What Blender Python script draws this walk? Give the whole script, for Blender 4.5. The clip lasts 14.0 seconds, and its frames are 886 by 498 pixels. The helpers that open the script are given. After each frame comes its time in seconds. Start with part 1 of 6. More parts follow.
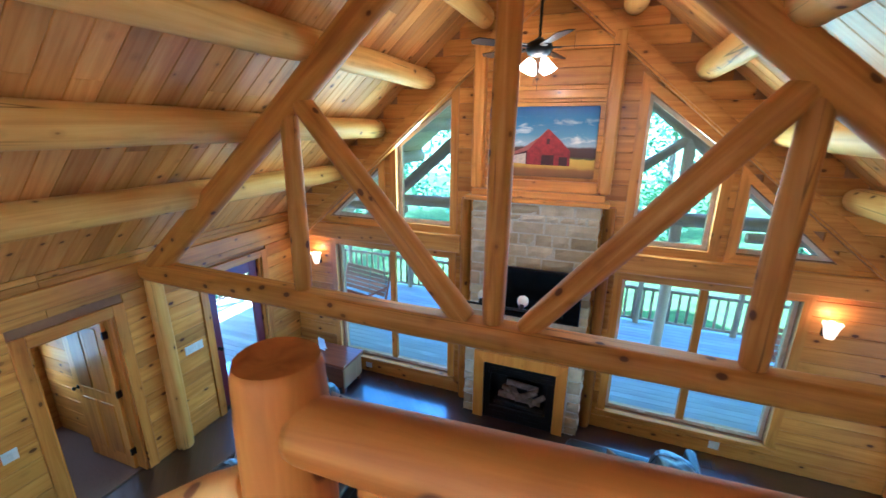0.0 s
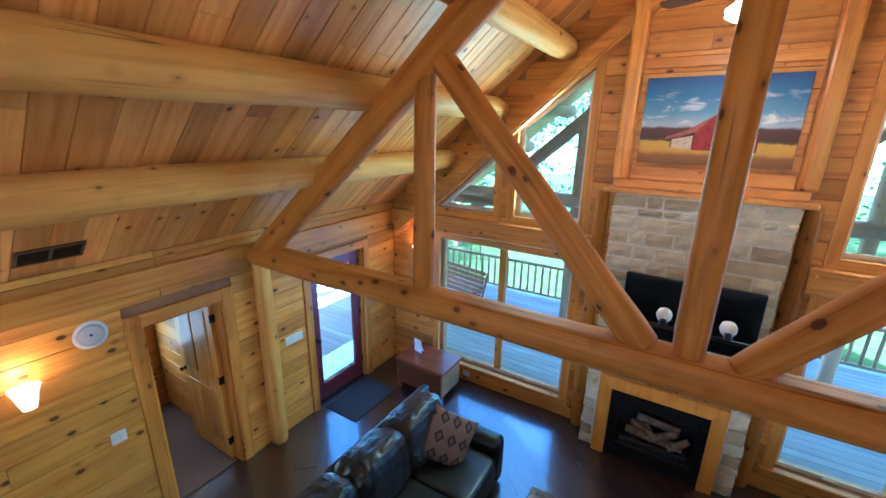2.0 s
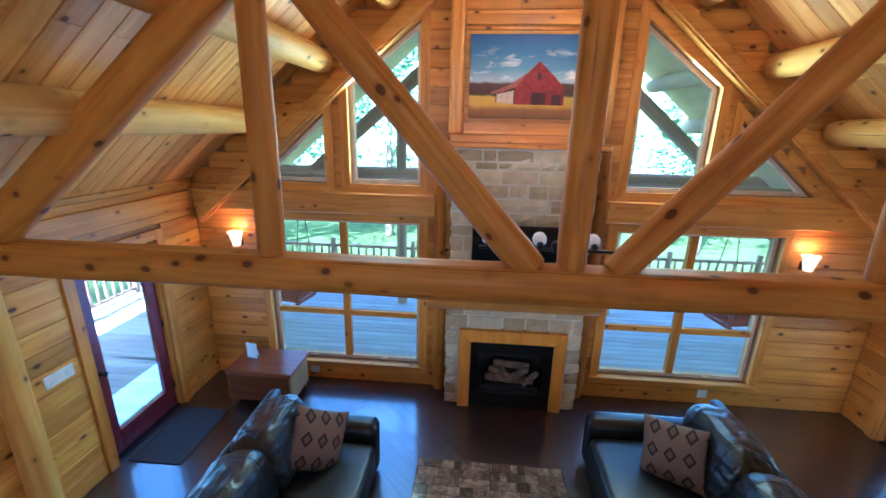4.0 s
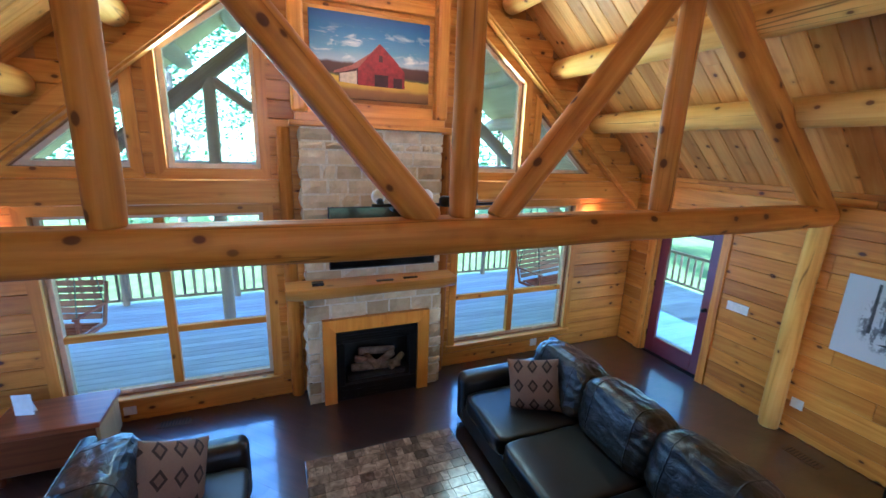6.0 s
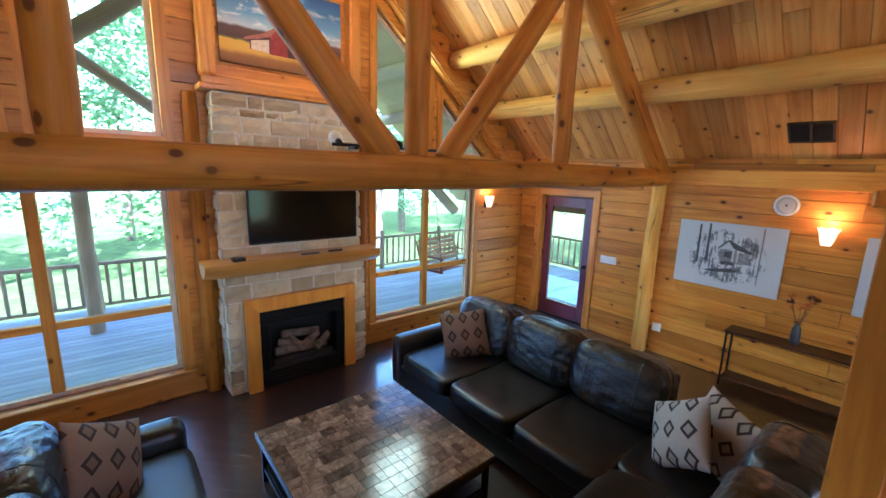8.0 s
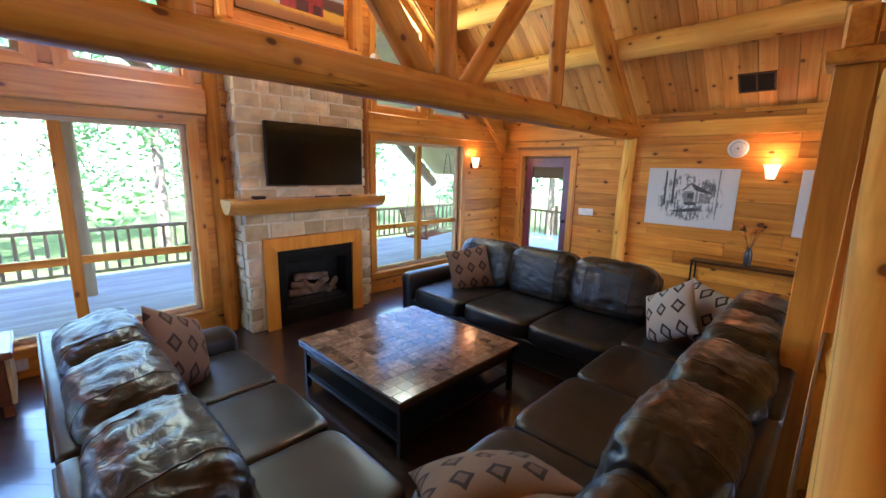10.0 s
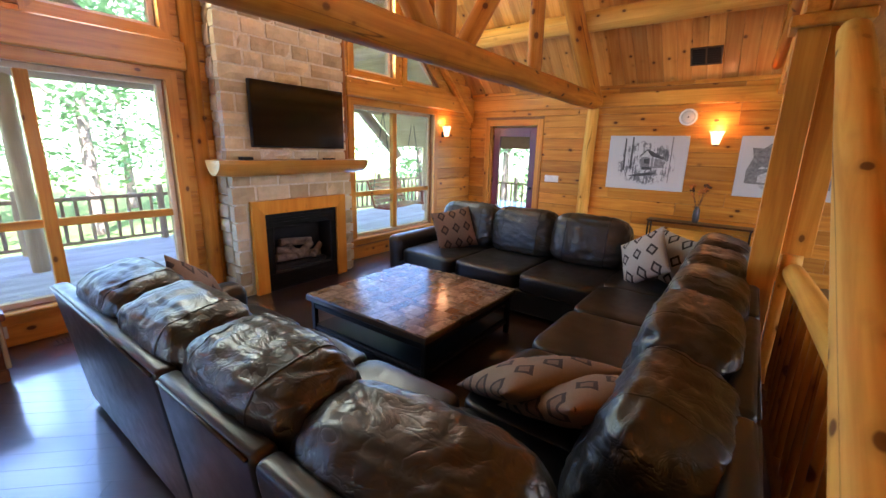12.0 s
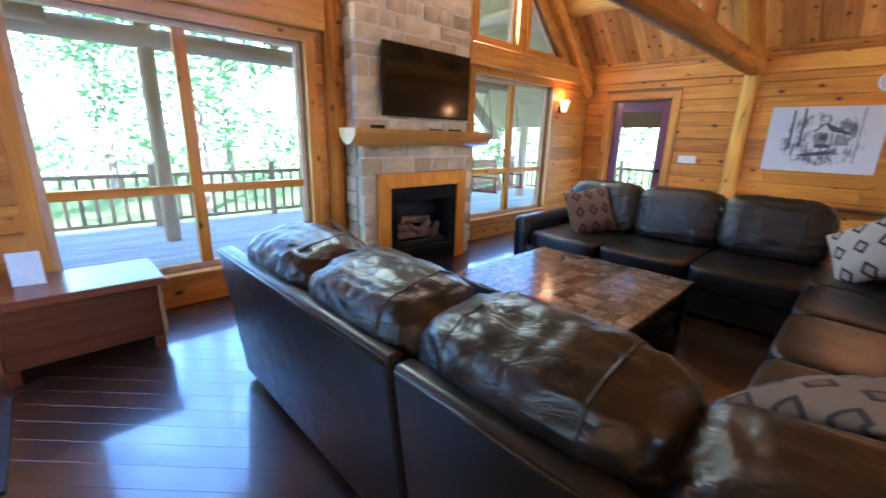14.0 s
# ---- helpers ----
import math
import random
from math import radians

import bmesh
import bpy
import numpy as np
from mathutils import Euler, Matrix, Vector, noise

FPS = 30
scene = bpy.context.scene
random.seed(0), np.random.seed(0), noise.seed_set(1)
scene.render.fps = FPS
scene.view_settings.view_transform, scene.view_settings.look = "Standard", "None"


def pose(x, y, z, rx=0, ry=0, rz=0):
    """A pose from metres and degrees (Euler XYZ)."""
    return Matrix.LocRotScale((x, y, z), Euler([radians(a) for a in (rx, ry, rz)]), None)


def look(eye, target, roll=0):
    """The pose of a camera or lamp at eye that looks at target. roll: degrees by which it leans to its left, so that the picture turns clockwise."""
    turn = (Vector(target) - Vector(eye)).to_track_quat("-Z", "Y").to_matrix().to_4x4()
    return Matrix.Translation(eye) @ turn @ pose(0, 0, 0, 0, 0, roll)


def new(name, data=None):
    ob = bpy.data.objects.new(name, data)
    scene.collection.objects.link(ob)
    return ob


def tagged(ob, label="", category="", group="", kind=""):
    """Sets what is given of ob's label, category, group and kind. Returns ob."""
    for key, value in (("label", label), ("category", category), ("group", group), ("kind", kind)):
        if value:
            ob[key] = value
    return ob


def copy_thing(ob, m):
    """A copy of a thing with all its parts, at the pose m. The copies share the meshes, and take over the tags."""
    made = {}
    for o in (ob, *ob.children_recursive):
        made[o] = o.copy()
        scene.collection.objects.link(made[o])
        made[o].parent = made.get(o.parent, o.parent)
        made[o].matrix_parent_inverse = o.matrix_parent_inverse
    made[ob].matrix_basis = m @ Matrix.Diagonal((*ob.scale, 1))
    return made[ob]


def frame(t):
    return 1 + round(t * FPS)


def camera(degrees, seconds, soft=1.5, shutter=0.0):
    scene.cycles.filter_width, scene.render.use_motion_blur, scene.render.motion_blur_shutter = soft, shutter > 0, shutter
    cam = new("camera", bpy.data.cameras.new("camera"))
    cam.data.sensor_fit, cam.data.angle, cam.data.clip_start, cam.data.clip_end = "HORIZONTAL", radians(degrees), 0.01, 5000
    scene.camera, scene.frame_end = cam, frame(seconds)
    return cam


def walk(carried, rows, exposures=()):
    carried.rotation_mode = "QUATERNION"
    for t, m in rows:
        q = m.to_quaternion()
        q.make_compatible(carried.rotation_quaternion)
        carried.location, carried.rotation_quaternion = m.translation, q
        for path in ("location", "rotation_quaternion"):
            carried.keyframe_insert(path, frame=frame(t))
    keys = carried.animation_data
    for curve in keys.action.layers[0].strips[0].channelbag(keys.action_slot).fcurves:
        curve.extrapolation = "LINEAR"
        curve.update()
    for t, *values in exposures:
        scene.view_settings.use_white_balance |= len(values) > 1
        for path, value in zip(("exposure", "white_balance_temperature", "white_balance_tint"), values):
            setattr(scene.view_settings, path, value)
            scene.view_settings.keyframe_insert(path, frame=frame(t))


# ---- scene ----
cam = camera(94.7, 14.0, shutter=0.3)
PATH = [
    (0, (0.506, 0.46, 4.013), (-0.181, 2.251, 3.446), 0.5),
    (0.5, (0.23, 0.553, 4.013), (-0.58, 2.29, 3.443), 0.8),
    (1, (0.011, 0.662, 3.973), (-0.922, 2.336, 3.402), 0.9),
    (1.5, (-0.154, 0.783, 3.899), (-1.164, 2.411, 3.327), 0.9),
    (2, (-0.281, 0.844, 3.767), (-1.291, 2.474, 3.197), 0.9),
    (2.5, (-0.385, 0.936, 3.628), (-1.299, 2.622, 3.062), 1.0),
    (3, (-0.477, 1.004, 3.521), (-1.193, 2.784, 2.955), 1.1),
    (3.5, (-0.597, 1.014, 3.412), (-1.041, 2.879, 2.844), 1.1),
    (4, (-0.751, 0.993, 3.325), (-0.904, 2.906, 2.759), 1.2),
    (6.3, (-1.358, 1.002, 2.914), (-0.512, 2.757, 2.464), 2.1),
    (6.5, (-1.427, 0.979, 2.879), (-0.512, 2.706, 2.455), 2.0),
    (7, (-1.618, 0.936, 2.798), (-0.563, 2.591, 2.412), 2.0),
    (7.5, (-1.771, 0.982, 2.63), (-0.606, 2.562, 2.247), 1.9),
    (8, (-1.906, 0.957, 2.46), (-0.646, 2.462, 2.077), 1.8),
    (8.2, (-1.965, 0.927, 2.387), (-0.676, 2.406, 2.0), 1.8),
    (10.3, (-2.758, 0.936, 1.788), (-1.344, 2.293, 1.387), 1.2),
    (10.5, (-2.828, 0.954, 1.746), (-1.415, 2.303, 1.322), 1.3),
    (11, (-2.982, 0.979, 1.691), (-1.544, 2.294, 1.241), 1.3),
    (11.5, (-3.099, 0.988, 1.689), (-1.607, 2.236, 1.225), 1.3),
    (12, (-3.133, 1.127, 1.653), (-1.573, 2.285, 1.178), 1.4),
    (12.5, (-3.175, 1.302, 1.579), (-1.564, 2.383, 1.092), 1.5),
    (13, (-3.218, 1.452, 1.524), (-1.605, 2.522, 1.02), 1.7),
    (13.5, (-3.201, 1.668, 1.471), (-1.664, 2.838, 0.951), 1.6),
    (14, (-3.289, 1.936, 1.437), (-1.946, 3.32, 0.906), 1.5),
]
EXPOSURES = [(0.0, 3.46, 4280, 8), (2.5, 3.46, 4550, 12), (4.0, 3.38, 4600, 16), (7.5, 3.48, 5050, 19), (10.5, 3.72, 6100, 32), (12.5, 3.78, 6350, 36), (14.0, 3.9, 5400, 29)]

walk(cam, [(t, look(eye, target, roll)) for t, eye, target, roll in PATH], EXPOSURES)

# ---- world, sun and large lights ----
world = bpy.data.worlds.new("world")
scene.world = world
world.use_nodes = True
wn = world.node_tree.nodes
sky = wn.new("ShaderNodeTexSky")
sky.sky_type = "NISHITA"
sky.sun_disc = False
sky.sun_elevation = radians(49)
sky.sun_rotation = radians(212)
wn["Background"].inputs["Strength"].default_value = 0.15
world.node_tree.links.new(sky.outputs[0], wn["Background"].inputs["Color"])

sun = new("sun", bpy.data.lights.new("sun", "SUN"))
sun.data.energy, sun.data.angle, sun.data.color = 4.5, radians(0.6), (1.0, 0.95, 0.86)
sun.matrix_world = look((0, 0, 0), (0.35, 0.55, -0.76))


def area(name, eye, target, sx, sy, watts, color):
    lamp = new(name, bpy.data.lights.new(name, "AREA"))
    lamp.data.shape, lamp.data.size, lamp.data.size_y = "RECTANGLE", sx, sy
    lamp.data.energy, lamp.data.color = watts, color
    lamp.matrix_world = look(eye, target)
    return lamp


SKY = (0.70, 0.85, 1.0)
# Two fill lamps added behind the viewpoint, in rear openings made for them.
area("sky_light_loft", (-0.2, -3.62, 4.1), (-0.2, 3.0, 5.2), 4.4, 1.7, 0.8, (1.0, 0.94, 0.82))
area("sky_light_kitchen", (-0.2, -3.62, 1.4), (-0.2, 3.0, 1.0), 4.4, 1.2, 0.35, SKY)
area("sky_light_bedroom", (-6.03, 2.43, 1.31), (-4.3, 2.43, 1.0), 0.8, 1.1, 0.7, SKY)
SHADE = (0.20, 0.50, 1.0)
area("sky_light_window_west", (-2.39, 5.785, 1.26), (-2.39, 3.0, 1.26), 1.84, 1.84, 3.2, SHADE)
area("sky_light_window_east", (1.805, 5.785, 1.28), (1.805, 3.0, 1.28), 1.73, 1.80, 2.8, SHADE)

WOODS = (0.78, 1.0, 0.74)
area("sky_light_gable_west", (-1.83, 5.785, 3.4), (-1.83, 3.0, 3.4), 0.76, 1.25, 4.6, WOODS)
area("sky_light_gable_east", (1.32, 5.785, 3.4), (1.32, 3.0, 3.4), 0.76, 1.25, 4.6, WOODS)
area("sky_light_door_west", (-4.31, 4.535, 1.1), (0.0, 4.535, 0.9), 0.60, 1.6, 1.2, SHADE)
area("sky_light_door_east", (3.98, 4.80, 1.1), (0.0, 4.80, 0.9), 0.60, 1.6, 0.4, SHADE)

# ---- materials ----
def material(name, rough=0.5, metal=0.0, coat=0.0):
    m = bpy.data.materials.new(name)
    m.use_nodes = True
    b = m.node_tree.nodes["Principled BSDF"]
    b.inputs["Roughness"].default_value = rough
    b.inputs["Metallic"].default_value = metal
    b.inputs["Coat Weight"].default_value = coat
    b.inputs["Coat Roughness"].default_value = 0.15
    return m, m.node_tree.nodes, m.node_tree.links, b


def ramp(nodes, stops):
    r = nodes.new("ShaderNodeValToRGB")
    while len(r.color_ramp.elements) < len(stops):
        r.color_ramp.elements.new(0.5)
    for e, (p, c) in zip(r.color_ramp.elements, stops):
        e.position, e.color = p, (*c, 1)
    return r


def mix(nodes, links, fac, a, b, mode="MIX"):
    n = nodes.new("ShaderNodeMix")
    n.data_type, n.blend_type = "RGBA", mode
    for sock, v in ((n.inputs[0], fac), (n.inputs[6], a), (n.inputs[7], b)):
        if isinstance(v, (int, float)):
            sock.default_value = v
        elif isinstance(v, tuple):
            sock.default_value = (*v, 1)
        else:
            links.new(v, sock)
    return n.outputs[2]


def coords(nodes, links, scale, space="Object", by="piece"):
    """Coordinates stretched by scale, shifted for every piece at random."""
    if space == "Position":
        src = nodes.new("ShaderNodeNewGeometry").outputs["Position"]
    else:
        src = nodes.new("ShaderNodeTexCoord").outputs[space]
    if by == "piece":
        rnd = nodes.new("ShaderNodeObjectInfo").outputs["Random"]
    else:
        rnd = nodes.new("ShaderNodeNewGeometry").outputs["Random Per Island"]
    mul = nodes.new("ShaderNodeMath")
    mul.operation = "MULTIPLY"
    mul.inputs[1].default_value = 37.0
    links.new(rnd, mul.inputs[0])
    add = nodes.new("ShaderNodeVectorMath")
    links.new(src, add.inputs[0])
    links.new(mul.outputs[0], add.inputs[1])
    sc = nodes.new("ShaderNodeVectorMath")
    sc.operation = "MULTIPLY"
    sc.inputs[1].default_value = scale
    links.new(add.outputs[0], sc.inputs[0])
    return sc.outputs[0], rnd


def noise_tex(nodes, links, vec, scale, detail=4.0, rough=0.55, dist=0.0):
    n = nodes.new("ShaderNodeTexNoise")
    n.inputs["Scale"].default_value, n.inputs["Detail"].default_value = scale, detail
    n.inputs["Roughness"].default_value, n.inputs["Distortion"].default_value = rough, dist
    links.new(vec, n.inputs["Vector"])
    return n.outputs["Fac"]


def bump(nodes, links, height, b, strength=0.2, dist=0.01):
    n = nodes.new("ShaderNodeBump")
    n.inputs["Strength"].default_value, n.inputs["Distance"].default_value = strength, dist
    links.new(height, n.inputs["Height"])
    links.new(n.outputs[0], b.inputs["Normal"])


def wood(name, axis, dark, mid, light, rough=0.4, knots=0.5, coat=0.3, space="Object", by="piece", spread=0.35, knot_scale=5.0, knot_stretch=0.6, relief=0.12, checks=False, gloss=0.28, knot_size=0.62):
    """Varnished pine: long grain along one axis, a tint for each board, and scattered knots."""
    m, nodes, links, b = material(name, rough, 0, coat)
    b.inputs["Specular IOR Level"].default_value = gloss
    i = "xyz".index(axis)
    s = [9.0, 9.0, 9.0]
    s[i] = 0.5
    vec, rnd = coords(nodes, links, s, space, by)
    grain = noise_tex(nodes, links, vec, 1.6, 6, 0.6, 0.8)
    base = ramp(nodes, [(0.25, dark), (0.5, mid), (0.78, light)])
    links.new(grain, base.inputs[0])
    vec2, _ = coords(nodes, links, (1.0, 1.0, 1.0), space, by)
    blotch = noise_tex(nodes, links, vec2, 1.3, 2)
    tint = ramp(nodes, [(0.3, (0.86, 0.80, 0.76)), (0.7, (1.1, 1.06, 1.0))])
    links.new(blotch, tint.inputs[0])
    col = mix(nodes, links, 1.0, base.outputs[0], tint.outputs[0], "MULTIPLY")
    per = ramp(nodes, [(0.0, (1 - spread, 1 - spread * 1.12, 1 - spread * 1.2)), (0.5, (0.95, 0.93, 0.92)), (1.0, (1.12, 1.13, 1.12))])
    links.new(rnd, per.inputs[0])
    col = mix(nodes, links, 1.0, col, per.outputs[0], "MULTIPLY")
    if knots:
        ks = [1.0, 1.0, 1.0]
        ks[i] = knot_stretch
        kvec, _ = coords(nodes, links, ks, space, by)
        v = nodes.new("ShaderNodeTexVoronoi")
        v.inputs["Scale"].default_value, v.inputs["Randomness"].default_value = knot_scale, 1.0
        links.new(kvec, v.inputs["Vector"])
        kz = knot_size
        spot = ramp(nodes, [(0.0, (1, 1, 1)), (0.10 * kz, (0.95, 0.95, 0.95)), (0.135 * kz, (0.22, 0.22, 0.22)), (0.26 * kz, (0, 0, 0))])
        links.new(v.outputs["Distance"], spot.inputs[0])
        some = ramp(nodes, [(0.30, (0, 0, 0)), (0.34, (1, 1, 1))])
        links.new(v.outputs["Color"], some.inputs[0])
        knot = mix(nodes, links, 1.0, spot.outputs[0], some.outputs[0], "MULTIPLY")
        amt = nodes.new("ShaderNodeMath")
        amt.operation = "MULTIPLY"
        amt.inputs[1].default_value = knots
        links.new(knot, amt.inputs[0])
        col = mix(nodes, links, amt.outputs[0], col, (0.075, 0.018, 0.005))
    if checks:
        cs = [5.0, 5.0, 5.0]
        cs[i] = 0.11
        cvec, _ = coords(nodes, links, cs, space, by)
        c = noise_tex(nodes, links, cvec, 1.0, 2, 0.4)
        band = ramp(nodes, [(0.4945, (0, 0, 0)), (0.5, (1, 1, 1)), (0.5055, (0, 0, 0))])
        links.new(c, band.inputs[0])
        gate = ramp(nodes, [(0.50, (0, 0, 0)), (0.56, (0.85, 0.85, 0.85))])
        gvec, _ = coords(nodes, links, (0.8, 0.8, 0.8), space, by)
        links.new(noise_tex(nodes, links, gvec, 1.0, 1), gate.inputs[0])
        crack = mix(nodes, links, 1.0, band.outputs[0], gate.outputs[0], "MULTIPLY")
        col = mix(nodes, links, crack, col, (0.07, 0.02, 0.006))
    links.new(col, b.inputs["Base Color"])
    bump(nodes, links, grain, b, relief, 0.006)
    return m


def plain(name, color, rough=0.5, metal=0.0, vary=0.12, scale=12.0, coat=0.0, relief=0.05, by="piece"):
    """A painted or moulded surface with a faint mottle."""
    m, nodes, links, b = material(name, rough, metal, coat)
    vec, _ = coords(nodes, links, (1, 1, 1), "Object", by)
    n = noise_tex(nodes, links, vec, scale, 5)
    r = ramp(nodes, [(0.3, tuple(c * (1 - vary) for c in color)), (0.7, tuple(min(1, c * (1 + vary)) for c in color))])
    links.new(n, r.inputs[0])
    links.new(r.outputs[0], b.inputs["Base Color"])
    if relief:
        bump(nodes, links, n, b, relief, 0.004)
    return m


def glow(name, color, strength):
    m, nodes, links, b = material(name, 0.4)
    b.inputs["Base Color"].default_value = (*color, 1)
    b.inputs["Emission Color"].default_value = (*color, 1)
    b.inputs["Emission Strength"].default_value = strength
    return m


PINE_D, PINE_M, PINE_L = (0.44, 0.156, 0.018), (0.65, 0.285, 0.038), (0.78, 0.41, 0.075)
M_LOG = wood("log_pine", "z", (0.26, 0.086, 0.008), (0.41, 0.152, 0.014), (0.54, 0.228, 0.028), 0.6, 0.95, 0.0, gloss=0.16, knot_scale=6.5, knot_size=1.35, knot_stretch=0.7, checks=True)
M_LOG_PALE = wood("pale_log_pine", "z", (0.56, 0.27, 0.042), (0.74, 0.42, 0.085), (0.82, 0.53, 0.14), 0.58, 0.9, 0.0, gloss=0.2, knot_scale=6.5, knot_size=1.0, knot_stretch=0.7, checks=True)
M_CEIL = wood("ceiling_pine", "x", (0.52, 0.215, 0.040), (0.72, 0.36, 0.080), (0.83, 0.51, 0.15), 0.5, 0.9, 0.05, by="island", spread=0.38, knot_scale=5.5, knot_stretch=0.9, knot_size=1.0)
M_WALL_X = wood("wall_pine_along_x", "x", PINE_D, PINE_M, PINE_L, 0.45, 0.95, 0.08, "Position", spread=0.34, knot_scale=7.5, knot_size=1.2)
M_WALL_Y = wood("wall_pine_along_y", "y", (0.47, 0.185, 0.022), (0.69, 0.335, 0.05), (0.81, 0.46, 0.09), 0.45, 0.95, 0.08, "Position", spread=0.28, knot_scale=7.5, knot_size=1.2)
# East copy of the wall pine, with the sconces' orange light in its tones.
M_WALL_E = wood("sconce_warmed_wall_pine", "y", PINE_D, (0.63, 0.265, 0.034), PINE_L, 0.45, 0.95, 0.08, "Position", spread=0.36, knot_scale=7.5, knot_size=1.2)
M_TRIM_X = wood("trim_pine_x", "x", PINE_D, PINE_M, PINE_L, 0.42, 0.85, 0.12, "Position", spread=0.15, knot_scale=7.0, knot_size=0.9)
M_TRIM_Y = wood("trim_pine_y", "y", PINE_D, PINE_M, PINE_L, 0.42, 0.85, 0.12, "Position", spread=0.15, knot_scale=7.0, knot_size=0.9)
M_TRIM_Z = wood("trim_pine_z", "z", PINE_D, PINE_M, PINE_L, 0.42, 0.85, 0.12, "Position", spread=0.15, knot_scale=7.0, knot_size=0.9)
M_FLOOR = wood("dark_floor_wood", "x", (0.018, 0.008, 0.006), (0.034, 0.015, 0.010), (0.055, 0.024, 0.016), 0.30, 0.0, 1.0, spread=0.3, relief=0.05)
M_FLOOR.node_tree.nodes["Principled BSDF"].inputs["Specular IOR Level"].default_value = 1.0
M_FLOOR.node_tree.nodes["Principled BSDF"].inputs["Coat IOR"].default_value = 1.75
M_FLOOR.node_tree.nodes["Principled BSDF"].inputs["Coat Roughness"].default_value = 0.10
M_BACKING = plain("wall_backing", (0.30, 0.14, 0.05), 0.7)


# ---- mesh helpers ----
def part(name, bm, mat, parent=None, label="", smooth=False):
    """Links a bmesh as one mesh object under a thing, and frees it."""
    me = bpy.data.meshes.new(name)
    bm.to_mesh(me)
    bm.free()
    if smooth:
        me.polygons.foreach_set("use_smooth", [True] * len(me.polygons))
    for one in mat if isinstance(mat, (list, tuple)) else [mat]:
        me.materials.append(one)
    ob = new(name, me)
    if parent is not None:
        ob.parent = parent
    if label:
        tagged(ob, label)
    return ob


def thing(name, label, category, m=None, group="", kind=""):
    ob = new(name)
    ob.empty_display_size = 0.1
    if m is not None:
        ob.matrix_world = m
    return tagged(ob, label, category, group, kind)


def add_box(bm, x0, x1, y0, y1, z0, z1, bevel=0.0, seg=1, m=None):
    res = bmesh.ops.create_cube(bm, size=1.0)
    vs = res["verts"]
    mat = Matrix.Translation(((x0 + x1) / 2, (y0 + y1) / 2, (z0 + z1) / 2)) @ Matrix.Diagonal((x1 - x0, y1 - y0, z1 - z0, 1))
    bmesh.ops.transform(bm, matrix=mat, verts=vs)
    if bevel:
        es = {e for v in vs for e in v.link_edges}
        out = bmesh.ops.bevel(bm, geom=list(es), offset=bevel, segments=seg, affect="EDGES", profile=0.5)
        vs = list({v for f in out["faces"] for v in f.verts} | {v for v in vs if v.is_valid})
    if m is not None:
        bmesh.ops.transform(bm, matrix=m, verts=[v for v in vs if v.is_valid])
    return bm


def box(*a, **k):
    return add_box(bmesh.new(), *a, **k)


def add_tube(bm, rings, seg=16, cap=True, m=None):
    """A lathe round z from (radius, height) pairs."""
    loops = []
    for r, z in rings:
        loops.append([bm.verts.new((r * math.cos(2 * math.pi * k / seg), r * math.sin(2 * math.pi * k / seg), z)) for k in range(seg)])
    for a, b in zip(loops, loops[1:]):
        for k in range(seg):
            bm.faces.new((a[k], a[(k + 1) % seg], b[(k + 1) % seg], b[k]))
    if cap:
        bm.faces.new(loops[0][::-1])
        bm.faces.new(loops[-1])
    if m is not None:
        bmesh.ops.transform(bm, matrix=m, verts=[v for l in loops for v in l])
    return bm


def tube(rings, seg=16, cap=True, m=None):
    return add_tube(bmesh.new(), rings, seg, cap, m)


def prism(points, depth, m=None):
    """A flat outline in x and z, extruded along y from 0 to depth."""
    bm = bmesh.new()
    a = [bm.verts.new((x, 0, z)) for x, z in points]
    b = [bm.verts.new((x, depth, z)) for x, z in points]
    n = len(points)
    bm.faces.new(a)
    bm.faces.new(b[::-1])
    for k in range(n):
        bm.faces.new((a[k], b[k], b[(k + 1) % n], a[(k + 1) % n]))
    bmesh.ops.recalc_face_normals(bm, faces=bm.faces)
    if m is not None:
        bmesh.ops.transform(bm, matrix=m, verts=bm.verts)
    return bm


def along(p0, p1):
    """The pose whose z axis runs from p0 to p1."""
    p0, p1 = Vector(p0), Vector(p1)
    return Matrix.Translation(p0) @ (p1 - p0).to_track_quat("Z", "Y").to_matrix().to_4x4()


def log_mesh(length, r0, r1, seed, seg=18, round_end=0.5, wobble=0.04):
    """A peeled log along z: tapered, slightly bowed and uneven, with rounded ends."""
    rnd = random.Random(seed)
    n = max(6, int(length / 0.16))
    bm = bmesh.new()
    loops = []
    ph = [rnd.uniform(0, 6.28) for _ in range(5)]
    stations = [0.0, 0.02] + [length * (k + 1) / (n + 1) for k in range(n)] + [length - 0.02, length]
    for z in stations:
        f = z / length
        end = min(z, length - z)
        r = r0 + (r1 - r0) * f
        if end < 0.021:
            r *= 1 - 0.12 * round_end if end > 0.01 else 1 - 0.5 * round_end * 0.5
        bx = 0.12 * r0 * math.sin(3.0 * f + ph[0])
        by = 0.12 * r0 * math.sin(2.4 * f + ph[1])
        row = []
        for k in range(seg):
            a = 2 * math.pi * k / seg
            w = 1 + wobble * (0.5 * math.sin(2 * a + ph[2] + 1.5 * z) + 0.5 * math.sin(3 * a + ph[3] - 2.2 * z) + 0.6 * math.sin(z * 5.1 + ph[4]) * math.sin(a + ph[0]))
            row.append(bm.verts.new((bx + r * w * math.cos(a), by + r * w * math.sin(a), z)))
        loops.append(row)
    for a, b in zip(loops, loops[1:]):
        for k in range(seg):
            bm.faces.new((a[k], a[(k + 1) % seg], b[(k + 1) % seg], b[k]))
    bm.faces.new(loops[0][::-1])
    bm.faces.new(loops[-1])
    return bm


